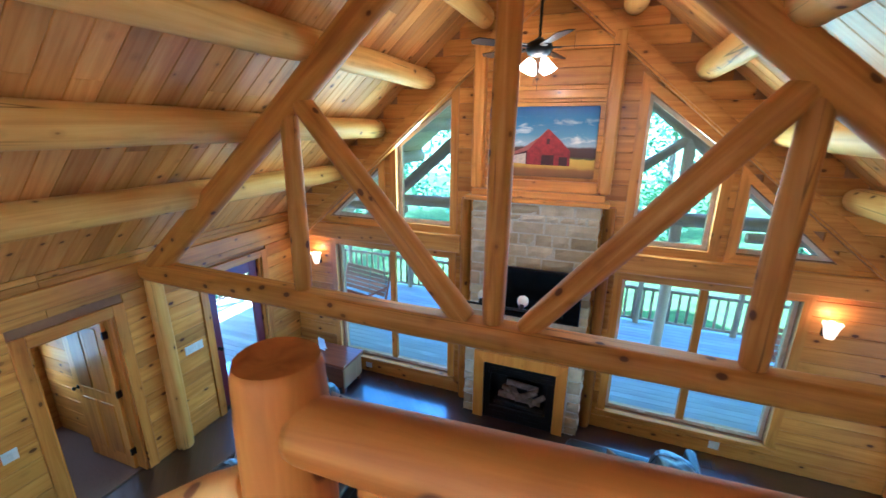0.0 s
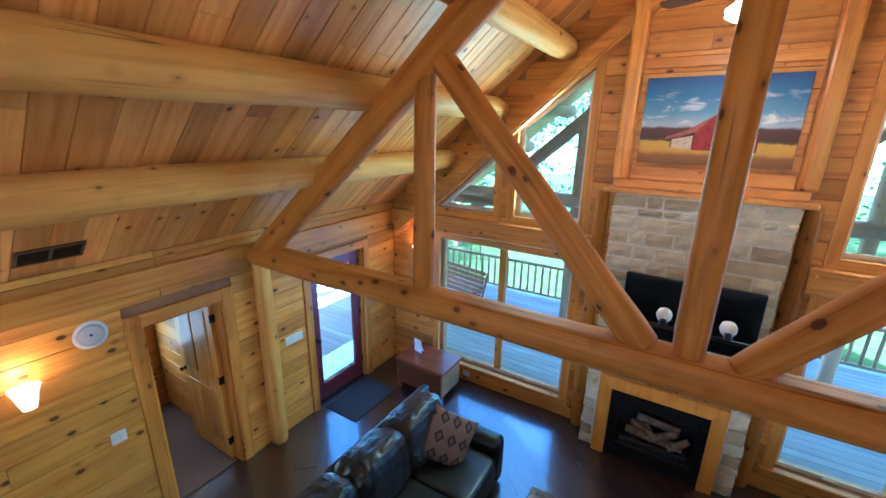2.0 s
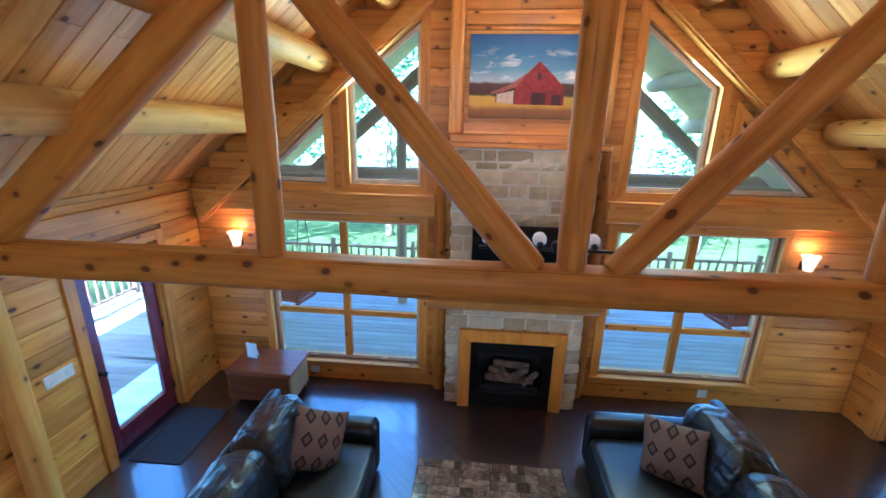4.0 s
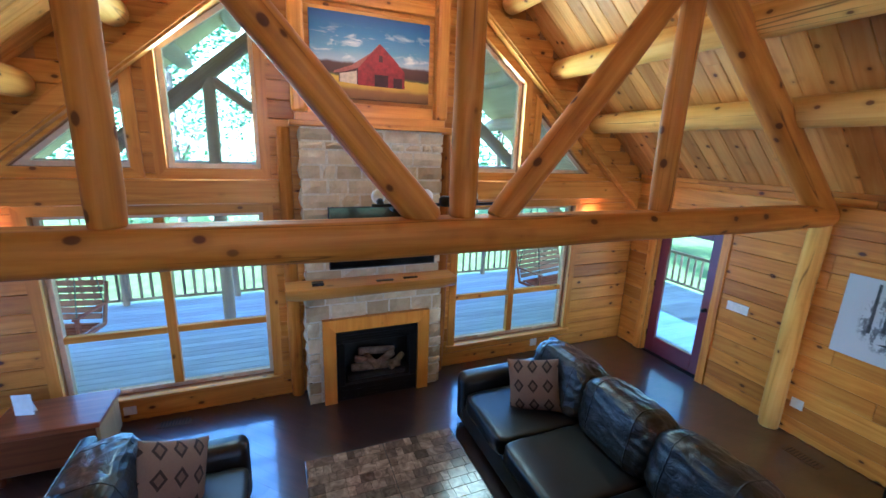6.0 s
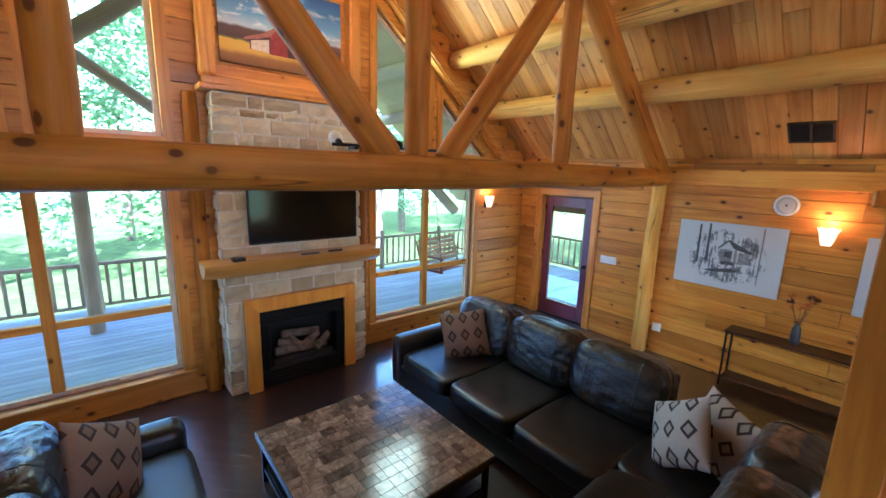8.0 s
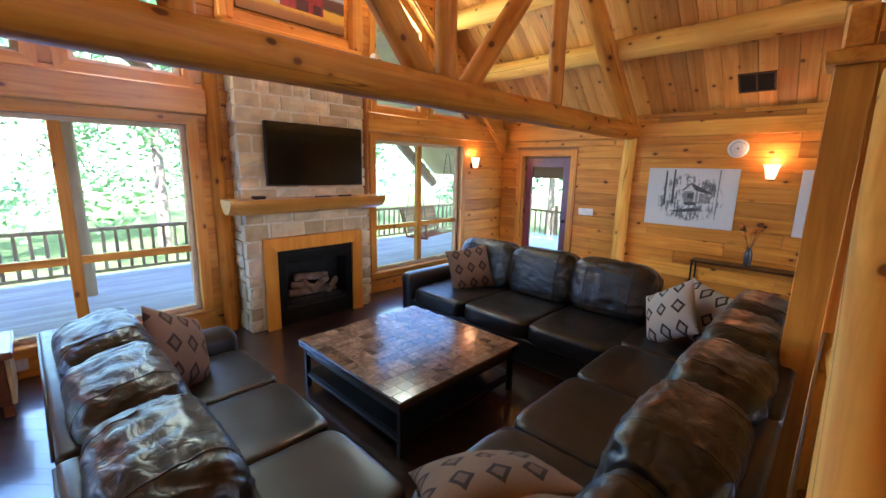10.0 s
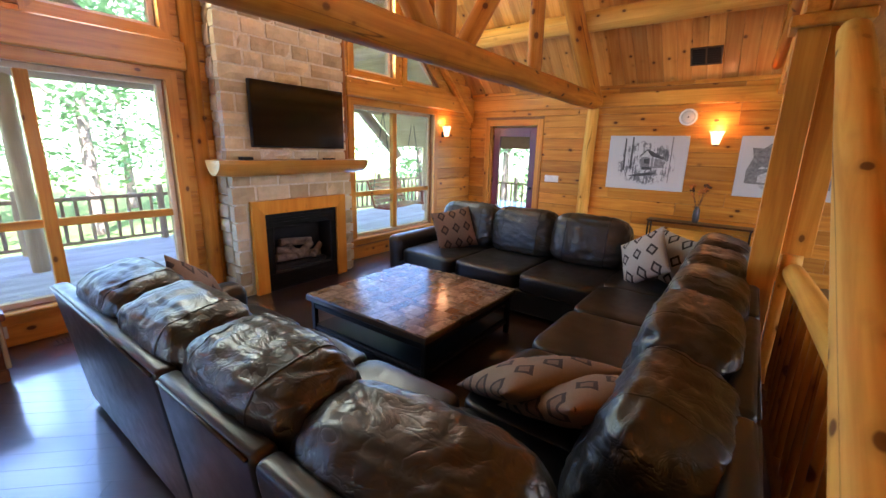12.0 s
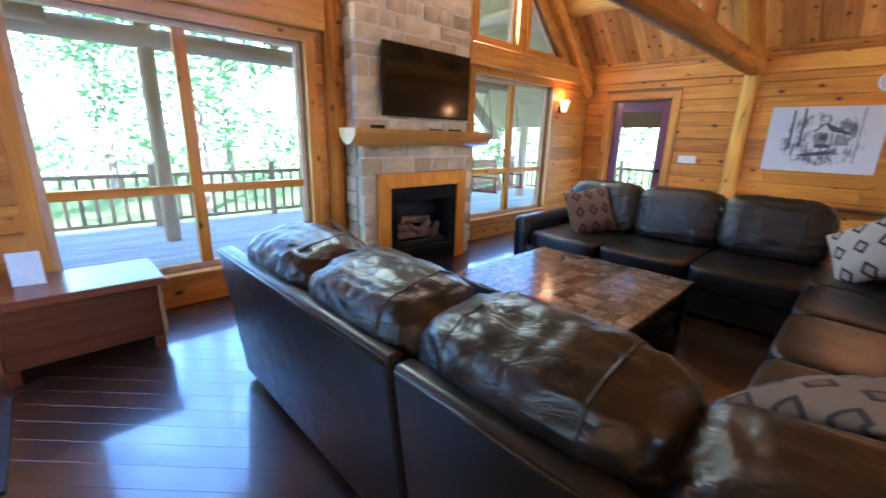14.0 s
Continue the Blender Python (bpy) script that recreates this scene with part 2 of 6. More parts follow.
def log(name, p0, p1, r0, r1=None, mat=None, parent=None, seed=0, label="", **k):
    p0, p1 = Vector(p0), Vector(p1)
    ob = part(name, log_mesh((p1 - p0).length, r0, r1 or r0, seed, **k), mat or M_LOG, parent, label, smooth=True)
    for face in ob.data.polygons[-2:]:
        face.use_smooth = False
    m = along(p0, p1)
    ob.matrix_basis = m if parent is None else parent.matrix_world.inverted() @ m
    return ob


def raw_mesh(name, verts, faces, mat):
    me = bpy.data.meshes.new(name)
    me.from_pydata(verts, [], faces)
    me.materials.append(mat)
    return me


def plank_data(name, lx, ly, lz, mat, edge=0.006):
    """A board centred on its back face (y from 0 to -ly), with chamfered front edges."""
    x, z, e = lx / 2, lz / 2, edge
    v = [(-x, 0, -z), (x, 0, -z), (x, 0, z), (-x, 0, z),
         (-x, -ly + e, -z), (x, -ly + e, -z), (x, -ly + e, z), (-x, -ly + e, z),
         (-x + e * 0.3, -ly, -z + e), (x - e * 0.3, -ly, -z + e), (x - e * 0.3, -ly, z - e), (-x + e * 0.3, -ly, z - e)]
    f = [(0, 1, 2, 3), (0, 4, 5, 1), (1, 5, 6, 2), (2, 6, 7, 3), (3, 7, 4, 0),
         (4, 8, 9, 5), (5, 9, 10, 6), (6, 10, 11, 7), (7, 11, 8, 4), (8, 11, 10, 9)]
    return raw_mesh(name, v, f, mat)


# ---- plan ----
XW, XE, YN = -4.26, 3.93, 5.76          # inner faces of the long walls and of the gable wall
XC = (XW + XE) / 2
YS = -3.6
PITCH = 0.85
RIDGE = 6.17                            # ceiling height under the ridge
EAVE = RIDGE - PITCH * (XE - XC)
WT = 0.16


def roof_z(x):
    return RIDGE - PITCH * abs(x - XC)


def inner(a, b, holes):
    """The stretches of [a, b] that lie outside the holes."""
    out = [(a, b)]
    for h0, h1 in holes:
        nxt = []
        for s0, s1 in out:
            if h1 <= s0 or h0 >= s1:
                nxt.append((s0, s1))
                continue
            if h0 > s0:
                nxt.append((s0, h0))
            if h1 < s1:
                nxt.append((h1, s1))
        out = nxt
    return [(s0, s1) for s0, s1 in out if s1 - s0 > 0.03]


def wall_blocks(bm, u0, u1, z0, z1, holes, put):
    """Fills a wall with boxes round its openings (u0, u1, z0, z1)."""
    zs = sorted({z0, z1, *[h[2] for h in holes], *[h[3] for h in holes]})
    for a, b in zip(zs, zs[1:]):
        c = (a + b) / 2
        for s0, s1 in inner(u0, u1, [(h[0], h[1]) for h in holes if h[2] < c < h[3]]):
            put(bm, s0, s1, a, b)


def clad(wall, u0, u1, z0, z1, holes, mat, place, course=0.188, thick=0.022, seed=1, limit=None):
    """Horizontal boards on a wall, course by course, with butt joints at random."""
    rnd = random.Random(seed)
    made = {}
    z = z0
    while z < z1 - 0.02:
        h = min(course, z1 - z)
        a, b = (u0, u1) if limit is None else limit(z + h * 0.5)
        cuts = [(q[0], q[1]) for q in holes if q[2] < z + h * 0.6 and q[3] > z + h * 0.4]
        for s0, s1 in inner(a, b, cuts):
            u = s0
            while u < s1 - 0.01:
                l = rnd.choice((1.6, 2.2, 2.8, 3.4))
                if s1 - u - l < 0.7:
                    l = s1 - u
                l = min(l, s1 - u)
                key = (round(l, 2), round(h, 3))
                if key not in made:
                    made[key] = plank_data("board", l - 0.002, thick, h - 0.003, mat, 0.007)
                ob = new("board", made[key])
                ob.parent = wall
                ob.matrix_world = place(u + l / 2, z + h / 2)
                u += l
        z += h


# ---- large structure ----
# openings of the gable wall: x0, x1, sill, head at x0, head at x1
W_LOW = (-3.36, -1.42, 0.29, 2.23, 2.23)
E_LOW = (0.89, 2.72, 0.32, 2.23, 2.23)
W_BIG = (-2.24, -1.41, 2.68, 3.79, 4.42)
E_BIG = (0.91, 1.73, 2.68, 4.42, 3.79)
W_SMALL = (-3.42, -2.53, 2.68, 2.685, 3.47)
E_SMALL = (2.00, 2.90, 2.68, 3.47, 2.685)
GABLE_HOLES = (W_LOW, E_LOW, W_BIG, E_BIG, W_SMALL, E_SMALL)


def head_at(h, x):
    return h[3] + (h[4] - h[3]) * (x - h[0]) / (h[1] - h[0])


def gable_backing(y0, y1):
    bm = bmesh.new()
    xs = sorted({XW - WT, XE + WT, XC, *[h[0] for h in GABLE_HOLES], *[h[1] for h in GABLE_HOLES]})
    for a, b in zip(xs, xs[1:]):
        low = (-0.2, -0.2)
        strips = []
        for h in sorted((h for h in GABLE_HOLES if h[0] <= a + 1e-6 and h[1] >= b - 1e-6), key=lambda h: h[2]):
            strips.append((low, (h[2], h[2])))
            low = (head_at(h, a), head_at(h, b))
        strips.append((low, (roof_z(a) + 0.1, roof_z(b) + 0.1)))
        for lo, hi in strips:
            p = prism([(a, lo[0]), (b, lo[1]), (b, hi[1]), (a, hi[0])], y1 - y0, Matrix.Translation((0, y0, 0)))
            me = bpy.data.meshes.new("tmp")
            p.to_mesh(me)
            p.free()
            bm.from_mesh(me)
            bpy.data.meshes.remove(me)
    return bm


wall_north = tagged(part("wall_north", gable_backing(YN, YN + WT), M_BACKING), "gable wall clad in varnished knotty pine boards", "wall", kind="structure")

DOOR_W = (4.05, 5.02, -0.2, 2.10)
DOORWAY_W = (2.20, 2.93, -0.2, 2.04)
DOOR_E = (4.32, 5.28, -0.2, 2.10)


def side_wall(name, x0, x1, holes, label):
    bm = bmesh.new()
    wall_blocks(bm, YS - WT, YN - 0.001, -0.2, EAVE + 0.05, holes, lambda b, s0, s1, a, c: add_box(b, x0, x1, s0, s1, a, c))
    return tagged(part(name, bm, M_BACKING), label, "wall", kind="structure")


wall_west = side_wall("wall_west", XW - WT, XW, (DOOR_W, DOORWAY_W), "side wall of pale varnished knotty pine boards")
wall_east = side_wall("wall_east", XE, XE + WT, (DOOR_E,), "side wall of varnished knotty pine boards, sconce warmth in their colour")
bm = bmesh.new()
# The two openings are added to hold the fill lamps; this wall is unseen.
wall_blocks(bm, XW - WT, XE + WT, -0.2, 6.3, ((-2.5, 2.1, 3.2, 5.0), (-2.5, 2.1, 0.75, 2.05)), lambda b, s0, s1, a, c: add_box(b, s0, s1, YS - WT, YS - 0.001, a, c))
wall_south = tagged(part("wall_south", bm, M_WALL_X), "plain pine rear wall", "wall", kind="structure")

# floor: dark boards laid diagonally
floor = tagged(part("floor", box(XW - 0.1, XE + 0.1, YS, YN, -0.25, -0.02), M_FLOOR), "dark glossy wooden floor laid diagonally", "floor", kind="structure")


def ceiling(name, x_eave, sign):
    """Tongue-and-groove boards running up one slope, in one mesh."""
    rnd = random.Random(sign + 5)
    run = abs(x_eave - XC) + 0.12
    length = run * math.hypot(1, PITCH)
    verts, faces = [], []
    y = YS - 0.1
    while y < YN + 0.05:
        w = 0.178
        u = 0.0
        while u < length - 0.01:
            l = min(rnd.choice((1.2, 1.9, 2.6, 3.3)), length - u)
            if length - u - l < 0.5:
                l = length - u
            e, t = 0.006, 0.02
            base = len(verts)
            for uu, yy, dz in ((u + 0.001, y, t), (u + l - 0.001, y, t), (u + l - 0.001, y + w, t), (u + 0.001, y + w, t),
                               (u + 0.001, y, e), (u + l - 0.001, y, e), (u + l - 0.001, y + w, e), (u + 0.001, y + w, e),
                               (u + 0.002, y + e, 0), (u + l - 0.002, y + e, 0), (u + l - 0.002, y + w - e, 0), (u + 0.002, y + w - e, 0)):
                verts.append((uu, yy, dz))
            for f in ((0, 1, 2, 3), (0, 4, 5, 1), (1, 5, 6, 2), (2, 6, 7, 3), (3, 7, 4, 0), (4, 8, 9, 5), (5, 9, 10, 6), (6, 10, 11, 7), (7, 11, 8, 4), (8, 11, 10, 9)):
                faces.append(tuple(base + k for k in f))
            u += l
        y += w + 0.0015
    ob = new(name, raw_mesh(name, verts, faces, M_CEIL))
    a = math.atan(PITCH)
    ux = Vector((-sign * math.cos(a), 0, math.sin(a)))
    uz = Vector((sign * math.sin(a), 0, math.cos(a)))
    uy = uz.cross(ux)
    m = Matrix((ux, uy, uz)).transposed().to_4x4()
    m.translation = (XC + sign * run, 0, RIDGE - PITCH * run)
    if uy.y < 0:
        m = m @ Matrix.Diagonal((1, -1, 1, 1))
    ob.matrix_world = m
    return tagged(ob, "sloping knotty pine tongue-and-groove ceiling", "ceiling", kind="structure")


ceiling_west = ceiling("ceiling_west", XW, -1)
ceiling_east = ceiling("ceiling_east", XE, 1)
a = math.atan(PITCH)
for sign, nm in ((-1, "roof_west"), (1, "roof_east")):
    run = 5.3
    p = prism([(0, 0.03), (sign * run, 0.03 - PITCH * run), (sign * run, 0.25 - PITCH * run), (0, 0.25)], YN + WT - YS + 0.4, Matrix.Translation((XC, YS - 0.4, RIDGE)))
    tagged(part(nm, p, M_BACKING), "roof slab over the pine ceiling", "roof", kind="structure")

# loft floor and its front beam
M_LOFT = M_TRIM_X
loft = thing("loft", "pine loft floor with a heavy front beam", "loft", kind="structure")
part("deck", box(-0.12, XE, YS, 0.93, 2.44, 2.62), M_LOFT, loft)
part("deck_rear", box(XW, -0.13, YS, -0.35, 2.44, 2.62), M_LOFT, loft)
part("front_beam", box(0.12, XE - 0.001, 0.932, 1.05, 2.44, 2.64, bevel=0.012), M_LOFT, loft)
tagged(loft, kind="structure")

# ---- roof truss and purlins ----
TY, CZ = 3.35, 2.46
truss = thing("roof_truss", "open truss of peeled varnished logs across the room", "truss", pose(XC, TY, CZ))
chord = log("bottom_chord", (XW + 0.02, TY, CZ), (XE - 0.02, TY, CZ), 0.135, 0.125, M_LOG, truss, 11, seg=28)
to_world = truss.matrix_world @ chord.matrix_basis
to_local = to_world.inverted()
for v in chord.data.vertices:
    at = to_world @ v.co
    if at.z > CZ + 0.088:
        at.z = CZ + 0.088
        v.co = to_local @ at
for s, sd in ((-1, 21), (1, 22)):
    foot = (XC + s * 4.0, TY, 5.70 - 0.82 * 4.0)
    log("rafter", foot, (XC + s * 0.05, TY, 5.66), 0.125, 0.115, M_LOG, truss, sd)
log("king_post", (-0.165, TY, CZ + 0.08), (-0.15, TY, 5.62), 0.09, 0.085, M_LOG, truss, 31)
log("post", (-2.01, TY, CZ + 0.08), (-2.0, TY, 4.20), 0.085, 0.075, M_LOG, truss, 32)
log("post", (1.56, TY, CZ + 0.08), (1.55, TY, 4.20), 0.085, 0.08, M_LOG, truss, 33)
log("web", (-0.40, TY, 2.53), (-1.90, TY, 4.25), 0.105, 0.09, M_LOG, truss, 34)
log("web", (0.07, TY, 2.53), (1.50, TY, 4.25), 0.09, 0.10, M_LOG, truss, 35)

for s in (-1, 1):
    for k, dx in enumerate((3.05, 2.32, 1.58, 0.82)):
        x = XC + s * dx
        z = RIDGE - 0.20 - PITCH * dx
        tagged(log("purlin", (x, YS, z), (x, YN - 0.06, z), 0.155, 0.125, M_LOG_PALE, None, 40 + k + 10 * s, seg=20),
               "pale peeled log purlin under the pine ceiling", "purlin", group="roof purlins")
tagged(log("ridge_log", (XC, YS, 5.95), (XC, YN - 0.03, 5.95), 0.17, 0.15, M_LOG_PALE, None, 60), "peeled ridge log under the roof peak", "ridge beam")

# posts under the truss at the side walls
for x, nm, sd in ((XW + 0.07, "log_post", 71), (XE - 0.07, "log_post", 72)):
    tagged(log(nm, (x, 3.36, -0.01), (x, 3.36, CZ - 0.09), 0.105, 0.09, M_LOG_PALE, None, sd), "peeled pine log post against the wall, under the truss", "post", group="wall posts")

# gable rafters on the end wall
for s in (-1, 1):
    dxa, dxb = 3.95, 0.12
    p = prism([(s * dxa, -PITCH * dxa), (s * dxb, -PITCH * dxb), (s * dxb, 0.22 - PITCH * dxb), (s * dxa, 0.22 - PITCH * dxa)], 0.15, Matrix.Translation((XC, YN - 0.175, 5.50)))
    bmesh.ops.bevel(p, geom=p.edges[:], offset=0.025, segments=2, affect="EDGES")
    tagged(part("gable_rafter", p, M_TRIM_X), "heavy pine rafter following the gable", "rafter", group="gable rafters")

# wall plates at the eaves
for x0, x1, nm in ((XW + 0.024, XW + 0.075, "wall_plate"), (XE - 0.075, XE - 0.024, "wall_plate")):
    tagged(part(nm, box(x0, x1, YS, YN - 0.03, 2.36, 2.56, bevel=0.008), M_TRIM_Y), "long pine wall plate board under the eave", "trim", kind="structure")

# header boards over the lower windows
for x0, x1 in ((XW + 0.03, -1.24), (0.72, XE - 0.03)):
    tagged(part("header_beam", box(x0, x1, YN - 0.11, YN - 0.024, 2.33, 2.58, bevel=0.012), M_TRIM_X), "wide pine header board across the gable wall", "trim", kind="structure")
for x in (-1.30, 0.78):
    bolts = thing("beam_bolts", "two countersunk bolt heads in the pine header board", "bolt", pose(x, YN - 0.11, 2.455), group="beam bolts")
    for dz in (-0.055, 0.055):
        part("bolt", tube([(0.014, 0), (0.014, 0.004), (0.008, 0.006)], 10, True, along((0, 0.0, dz), (0, -1, dz))), M_TRIM_Z, bolts)
for x in (-1.165, 0.645):
    tagged(log("corner_log", (x, YN - 0.05, -0.01), (x, YN - 0.05, 3.12), 0.075, 0.07, M_LOG, None, int(80 + x * 5)), "upright log beside the stone chimney", "post", group="chimney posts")

# ---- windows ----
M_GLASS, gn, gl, gb = material("window_glass", 0.02)
gb.inputs["Transmission Weight"].default_value = 1.0
gb.inputs["IOR"].default_value = 1.03
gb.inputs["Specular IOR Level"].default_value = 0.3
M_VINYL = plain("cream_sash", (0.72, 0.55, 0.40), 0.4)


def inset(h, d):
    """The outline of an opening drawn in by d."""
    k = (h[4] - h[3]) / (h[1] - h[0])
    c = d * math.hypot(1, k)
    x0, x1, z0 = h[0] + d, h[1] - d, h[2] + d
    a, b = h[3] + k * d - c, h[4] - k * d - c
    if a < z0:
        return [(x1 - (b - z0) / k, z0), (x1, z0), (x1, b)]
    if b < z0:
        return [(x0, z0), (x0 - (a - z0) / k, z0), (x0, a)]
    return [(x0, z0), (x1, z0), (x1, b), (x0, a)]


def ring(outer, inner_pts, y0, y1, two=False):
    """A frame between two outlines with the same number of corners."""
    bm = bmesh.new()
    n = len(outer)
    rows = [[bm.verts.new((x, y, z)) for x, z in pts] for pts, y in ((outer, y0), (inner_pts, y0), (inner_pts, y1), (outer, y1))]
    for a, b in zip(rows, rows[1:] + rows[:1]):
        for k in range(n):
            f = bm.faces.new((a[k], a[(k + 1) % n], b[(k + 1) % n], b[k]))
            run = outer[(k + 1) % n][0] - outer[k][0], outer[(k + 1) % n][1] - outer[k][1]
            f.material_index = 1 if two and abs(run[0]) > abs(run[1]) * 0.8 else 0
    bmesh.ops.recalc_face_normals(bm, faces=bm.faces)
    return bm


def pane(outline, y, parent):
    ob = part("pane", prism(outline, 0.008, Matrix.Translation((0, y, 0))), M_GLASS, parent)
    ob.visible_shadow = False
    return ob


def outline_offset(h, d):
    pts = inset(h, 0.0005)
    got = inset(h, d)
    return (pts, got) if len(pts) == len(got) else None


def window(name, h, label, grid=False):
    w = thing(name, label, "window", pose((h[0] + h[1]) / 2, YN, h[2]), kind="structure")
    inv = w.matrix_world.inverted()
    tri = len(inset(h, 0.04)) == 3
    if tri:
        k = (h[4] - h[3]) / (h[1] - h[0])
        full = [(h[0], h[2]), (h[1], h[2]), (h[1], h[4])] if h[3] < h[4] else [(h[0], h[2]), (h[1], h[2]), (h[0], h[3])]
        if h[3] < h[4]:
            full[0] = (h[0] - (h[3] - h[2]) / k, h[2])
        else:
            full[1] = (h[1] + (h[4] - h[2]) / -k, h[2])
    else:
        full = [(h[0], h[2]), (h[1], h[2]), (h[1], h[4]), (h[0], h[3])]
    parts = []
    case_out = inset(h, -0.10)
    if len(case_out) == 4 and tri:
        k = (h[4] - h[3]) / (h[1] - h[0])
        case_out = [(full[0][0] - 0.2, h[2] - 0.1), (h[1] + 0.1, h[2] - 0.1), (h[1] + 0.1, h[4] + 0.2)] if h[3] < h[4] else [(h[0] - 0.1, h[2] - 0.1), (full[1][0] + 0.2, h[2] - 0.1), (h[0] - 0.1, h[3] + 0.2)]
    parts.append(part("casing", ring(case_out, full, YN - 0.045, YN - 0.0005, True), (M_TRIM_Z, M_TRIM_X), w))
    glass = inset(h, 0.045)
    parts.append(part("window_frame", ring(full, glass, YN + 0.06, YN + 0.13), M_VINYL, w, "cream window frame"))
    if grid:
        xm, zm = (h[0] + h[1]) / 2, 0.965
        x0, x1, z0, z1 = h[0] + 0.045, h[1] - 0.045, h[2] + 0.045, h[3] - 0.045
        parts.append(part("mullion", box(xm - 0.045, xm + 0.045, YN + 0.045, YN + 0.125, z0, z1, bevel=0.006), M_TRIM_Z, w))
        for a, b in ((x0, xm - 0.046), (xm + 0.046, x1)):
            parts.append(part("transom", box(a, b, YN + 0.05, YN + 0.12, zm - 0.035, zm + 0.035, bevel=0.006), M_TRIM_X, w))
            for c, d in ((z0, zm - 0.036), (zm + 0.036, z1)):
                parts.append(pane([(a, c), (b, c), (b, d), (a, d)], YN + 0.09, w))
            parts.append(part("latch", box((a + b) / 2 - 0.05, (a + b) / 2 + 0.05, YN + 0.03, YN + 0.06, z0 - 0.03, z0 - 0.005, bevel=0.006), M_VINYL, w))
        parts.append(part("window_sill", box(h[0] - 0.12, h[1] + 0.12, YN - 0.075, YN + 0.05, h[2] - 0.03, h[2] - 0.001, bevel=0.008), M_TRIM_X, w))
    else:
        parts.append(pane(glass, YN + 0.09, w))
    for p in parts:
        p.matrix_parent_inverse = inv
    return w


window("window_1", W_LOW, "tall four-pane window with pine casing to the deck", True)
window("window_2", E_LOW, "tall four-pane window with pine casing to the deck", True)
window("window_3", W_BIG, "tall slope-headed gable window in pine casing")
window("window_4", E_BIG, "tall slope-headed gable window in pine casing")
window("window_5", W_SMALL, "small triangular gable window in pine casing")
window("window_6", E_SMALL, "small triangular gable window in pine casing")


# ---- doors ----
M_RED = plain("burgundy_paint", (0.15, 0.02, 0.03), 0.35, coat=0.2)
M_BLACK = plain("black_metal", (0.012, 0.011, 0.011), 0.4, 0.6)
M_WHITE = plain("white_plastic", (0.78, 0.77, 0.74), 0.45)
M_DOORWOOD = wood("pine_door", "z", PINE_D, PINE_M, PINE_L, 0.4, 0.5, 0.3)


def glass_door(name, side, y0, y1, label):
    """A burgundy door with one long pane, in a side wall; side is -1 or 1."""
    x = XW if side < 0 else XE
    out = side
    d = thing(name, label, "door", pose(x, (y0 + y1) / 2, 0), kind="structure")
    def put(nm, ax, bx, ay, by, az, bz, mat, bev=0.004, lab=""):
        o = part(nm, box(min(ax, bx), max(ax, bx), ay, by, az, bz, bevel=bev), mat, d, lab)
        o.matrix_parent_inverse = d.matrix_world.inverted()
        return o
    xi, xo = x + out * 0.05, x + out * 0.095
    for a, b in ((y0 + 0.03, y0 + 0.17), (y1 - 0.17, y1 - 0.03)):
        put("stile", xi, xo, a, b, 0.02, 2.07, M_RED)
    put("rail", xi, xo, y0 + 0.171, y1 - 0.171, 0.02, 0.27, M_RED)
    put("rail", xi, xo, y0 + 0.171, y1 - 0.171, 1.91, 2.07, M_RED)
    p = put("pane", x + out * 0.07, x + out * 0.076, y0 + 0.172, y1 - 0.172, 0.272, 1.908, M_GLASS, 0)
    p.visible_shadow = False
    for a, b in ((y0 - 0.002, y0 + 0.028), (y1 - 0.028, y1 + 0.002)):
        put("jamb", x - out * 0.0, x + out * 0.15, a, b, 0.0, 2.10, M_TRIM_Z)
    put("threshold", x, x + out * 0.16, y0 + 0.03, y1 - 0.03, 0.0, 0.018, M_BLACK)
    for a, b in ((y0 - 0.11, y0 - 0.003), (y1 + 0.003, y1 + 0.11)):
        put("casing", x - out * 0.045, x - out * 0.001, a, b, 0.0, 2.21, M_TRIM_Z)
    put("casing", x - out * 0.046, x - out * 0.001, y0 - 0.002, y1 + 0.002, 2.10, 2.21, M_TRIM_Y)
    yk = y0 + 0.10
    k = part("knob", tube([(0.004, 0), (0.028, 0.002), (0.028, 0.008), (0.012, 0.012), (0.012, 0.03), (0.026, 0.04), (0.03, 0.055), (0.02, 0.068), (0.003, 0.07)], 14), M_BLACK, d, "dark bronze knob", True)
    k.matrix_parent_inverse = d.matrix_world.inverted()
    k.matrix_basis = along((xi, yk, 0.98), (xi - out, yk, 0.98))
    for z in (0.25, 1.05, 1.85):
        put("hinge", xi - out * 0.012, xi + out * 0.004, y1 - 0.04, y1 - 0.022, z, z + 0.09, M_BLACK, 0.002)
    return d


glass_door("door_1", -1, DOOR_W[0], DOOR_W[1], "burgundy half-light door with one long pane to the deck")
glass_door("door_2", 1, DOOR_E[0], DOOR_E[1], "burgundy half-light door with one long pane to the deck")

# bedroom doorway in the west wall with its open panelled door
d3 = thing("door_3", "open knotty pine panelled door swung into the bedroom", "door", pose(XW - 0.13, DOORWAY_W[1] - 0.05, 0.01, 0, 0, 181), kind="structure")
part("leaf", box(0, 0.78, -0.02, 0.02, 0, 2.0, bevel=0.004), M_DOORWOOD, d3)
for x0, x1, z0, z1 in ((0.11, 0.36, 0.18, 0.88), (0.42, 0.67, 0.18, 0.88), (0.11, 0.36, 1.02, 1.86), (0.42, 0.67, 1.02, 1.86)):
    for sy in (-1, 1):
        part("panel", box(x0, x1, sy * 0.018 - 0.008, sy * 0.018 + 0.008, z0, z1, bevel=0.012), M_DOORWOOD, d3)
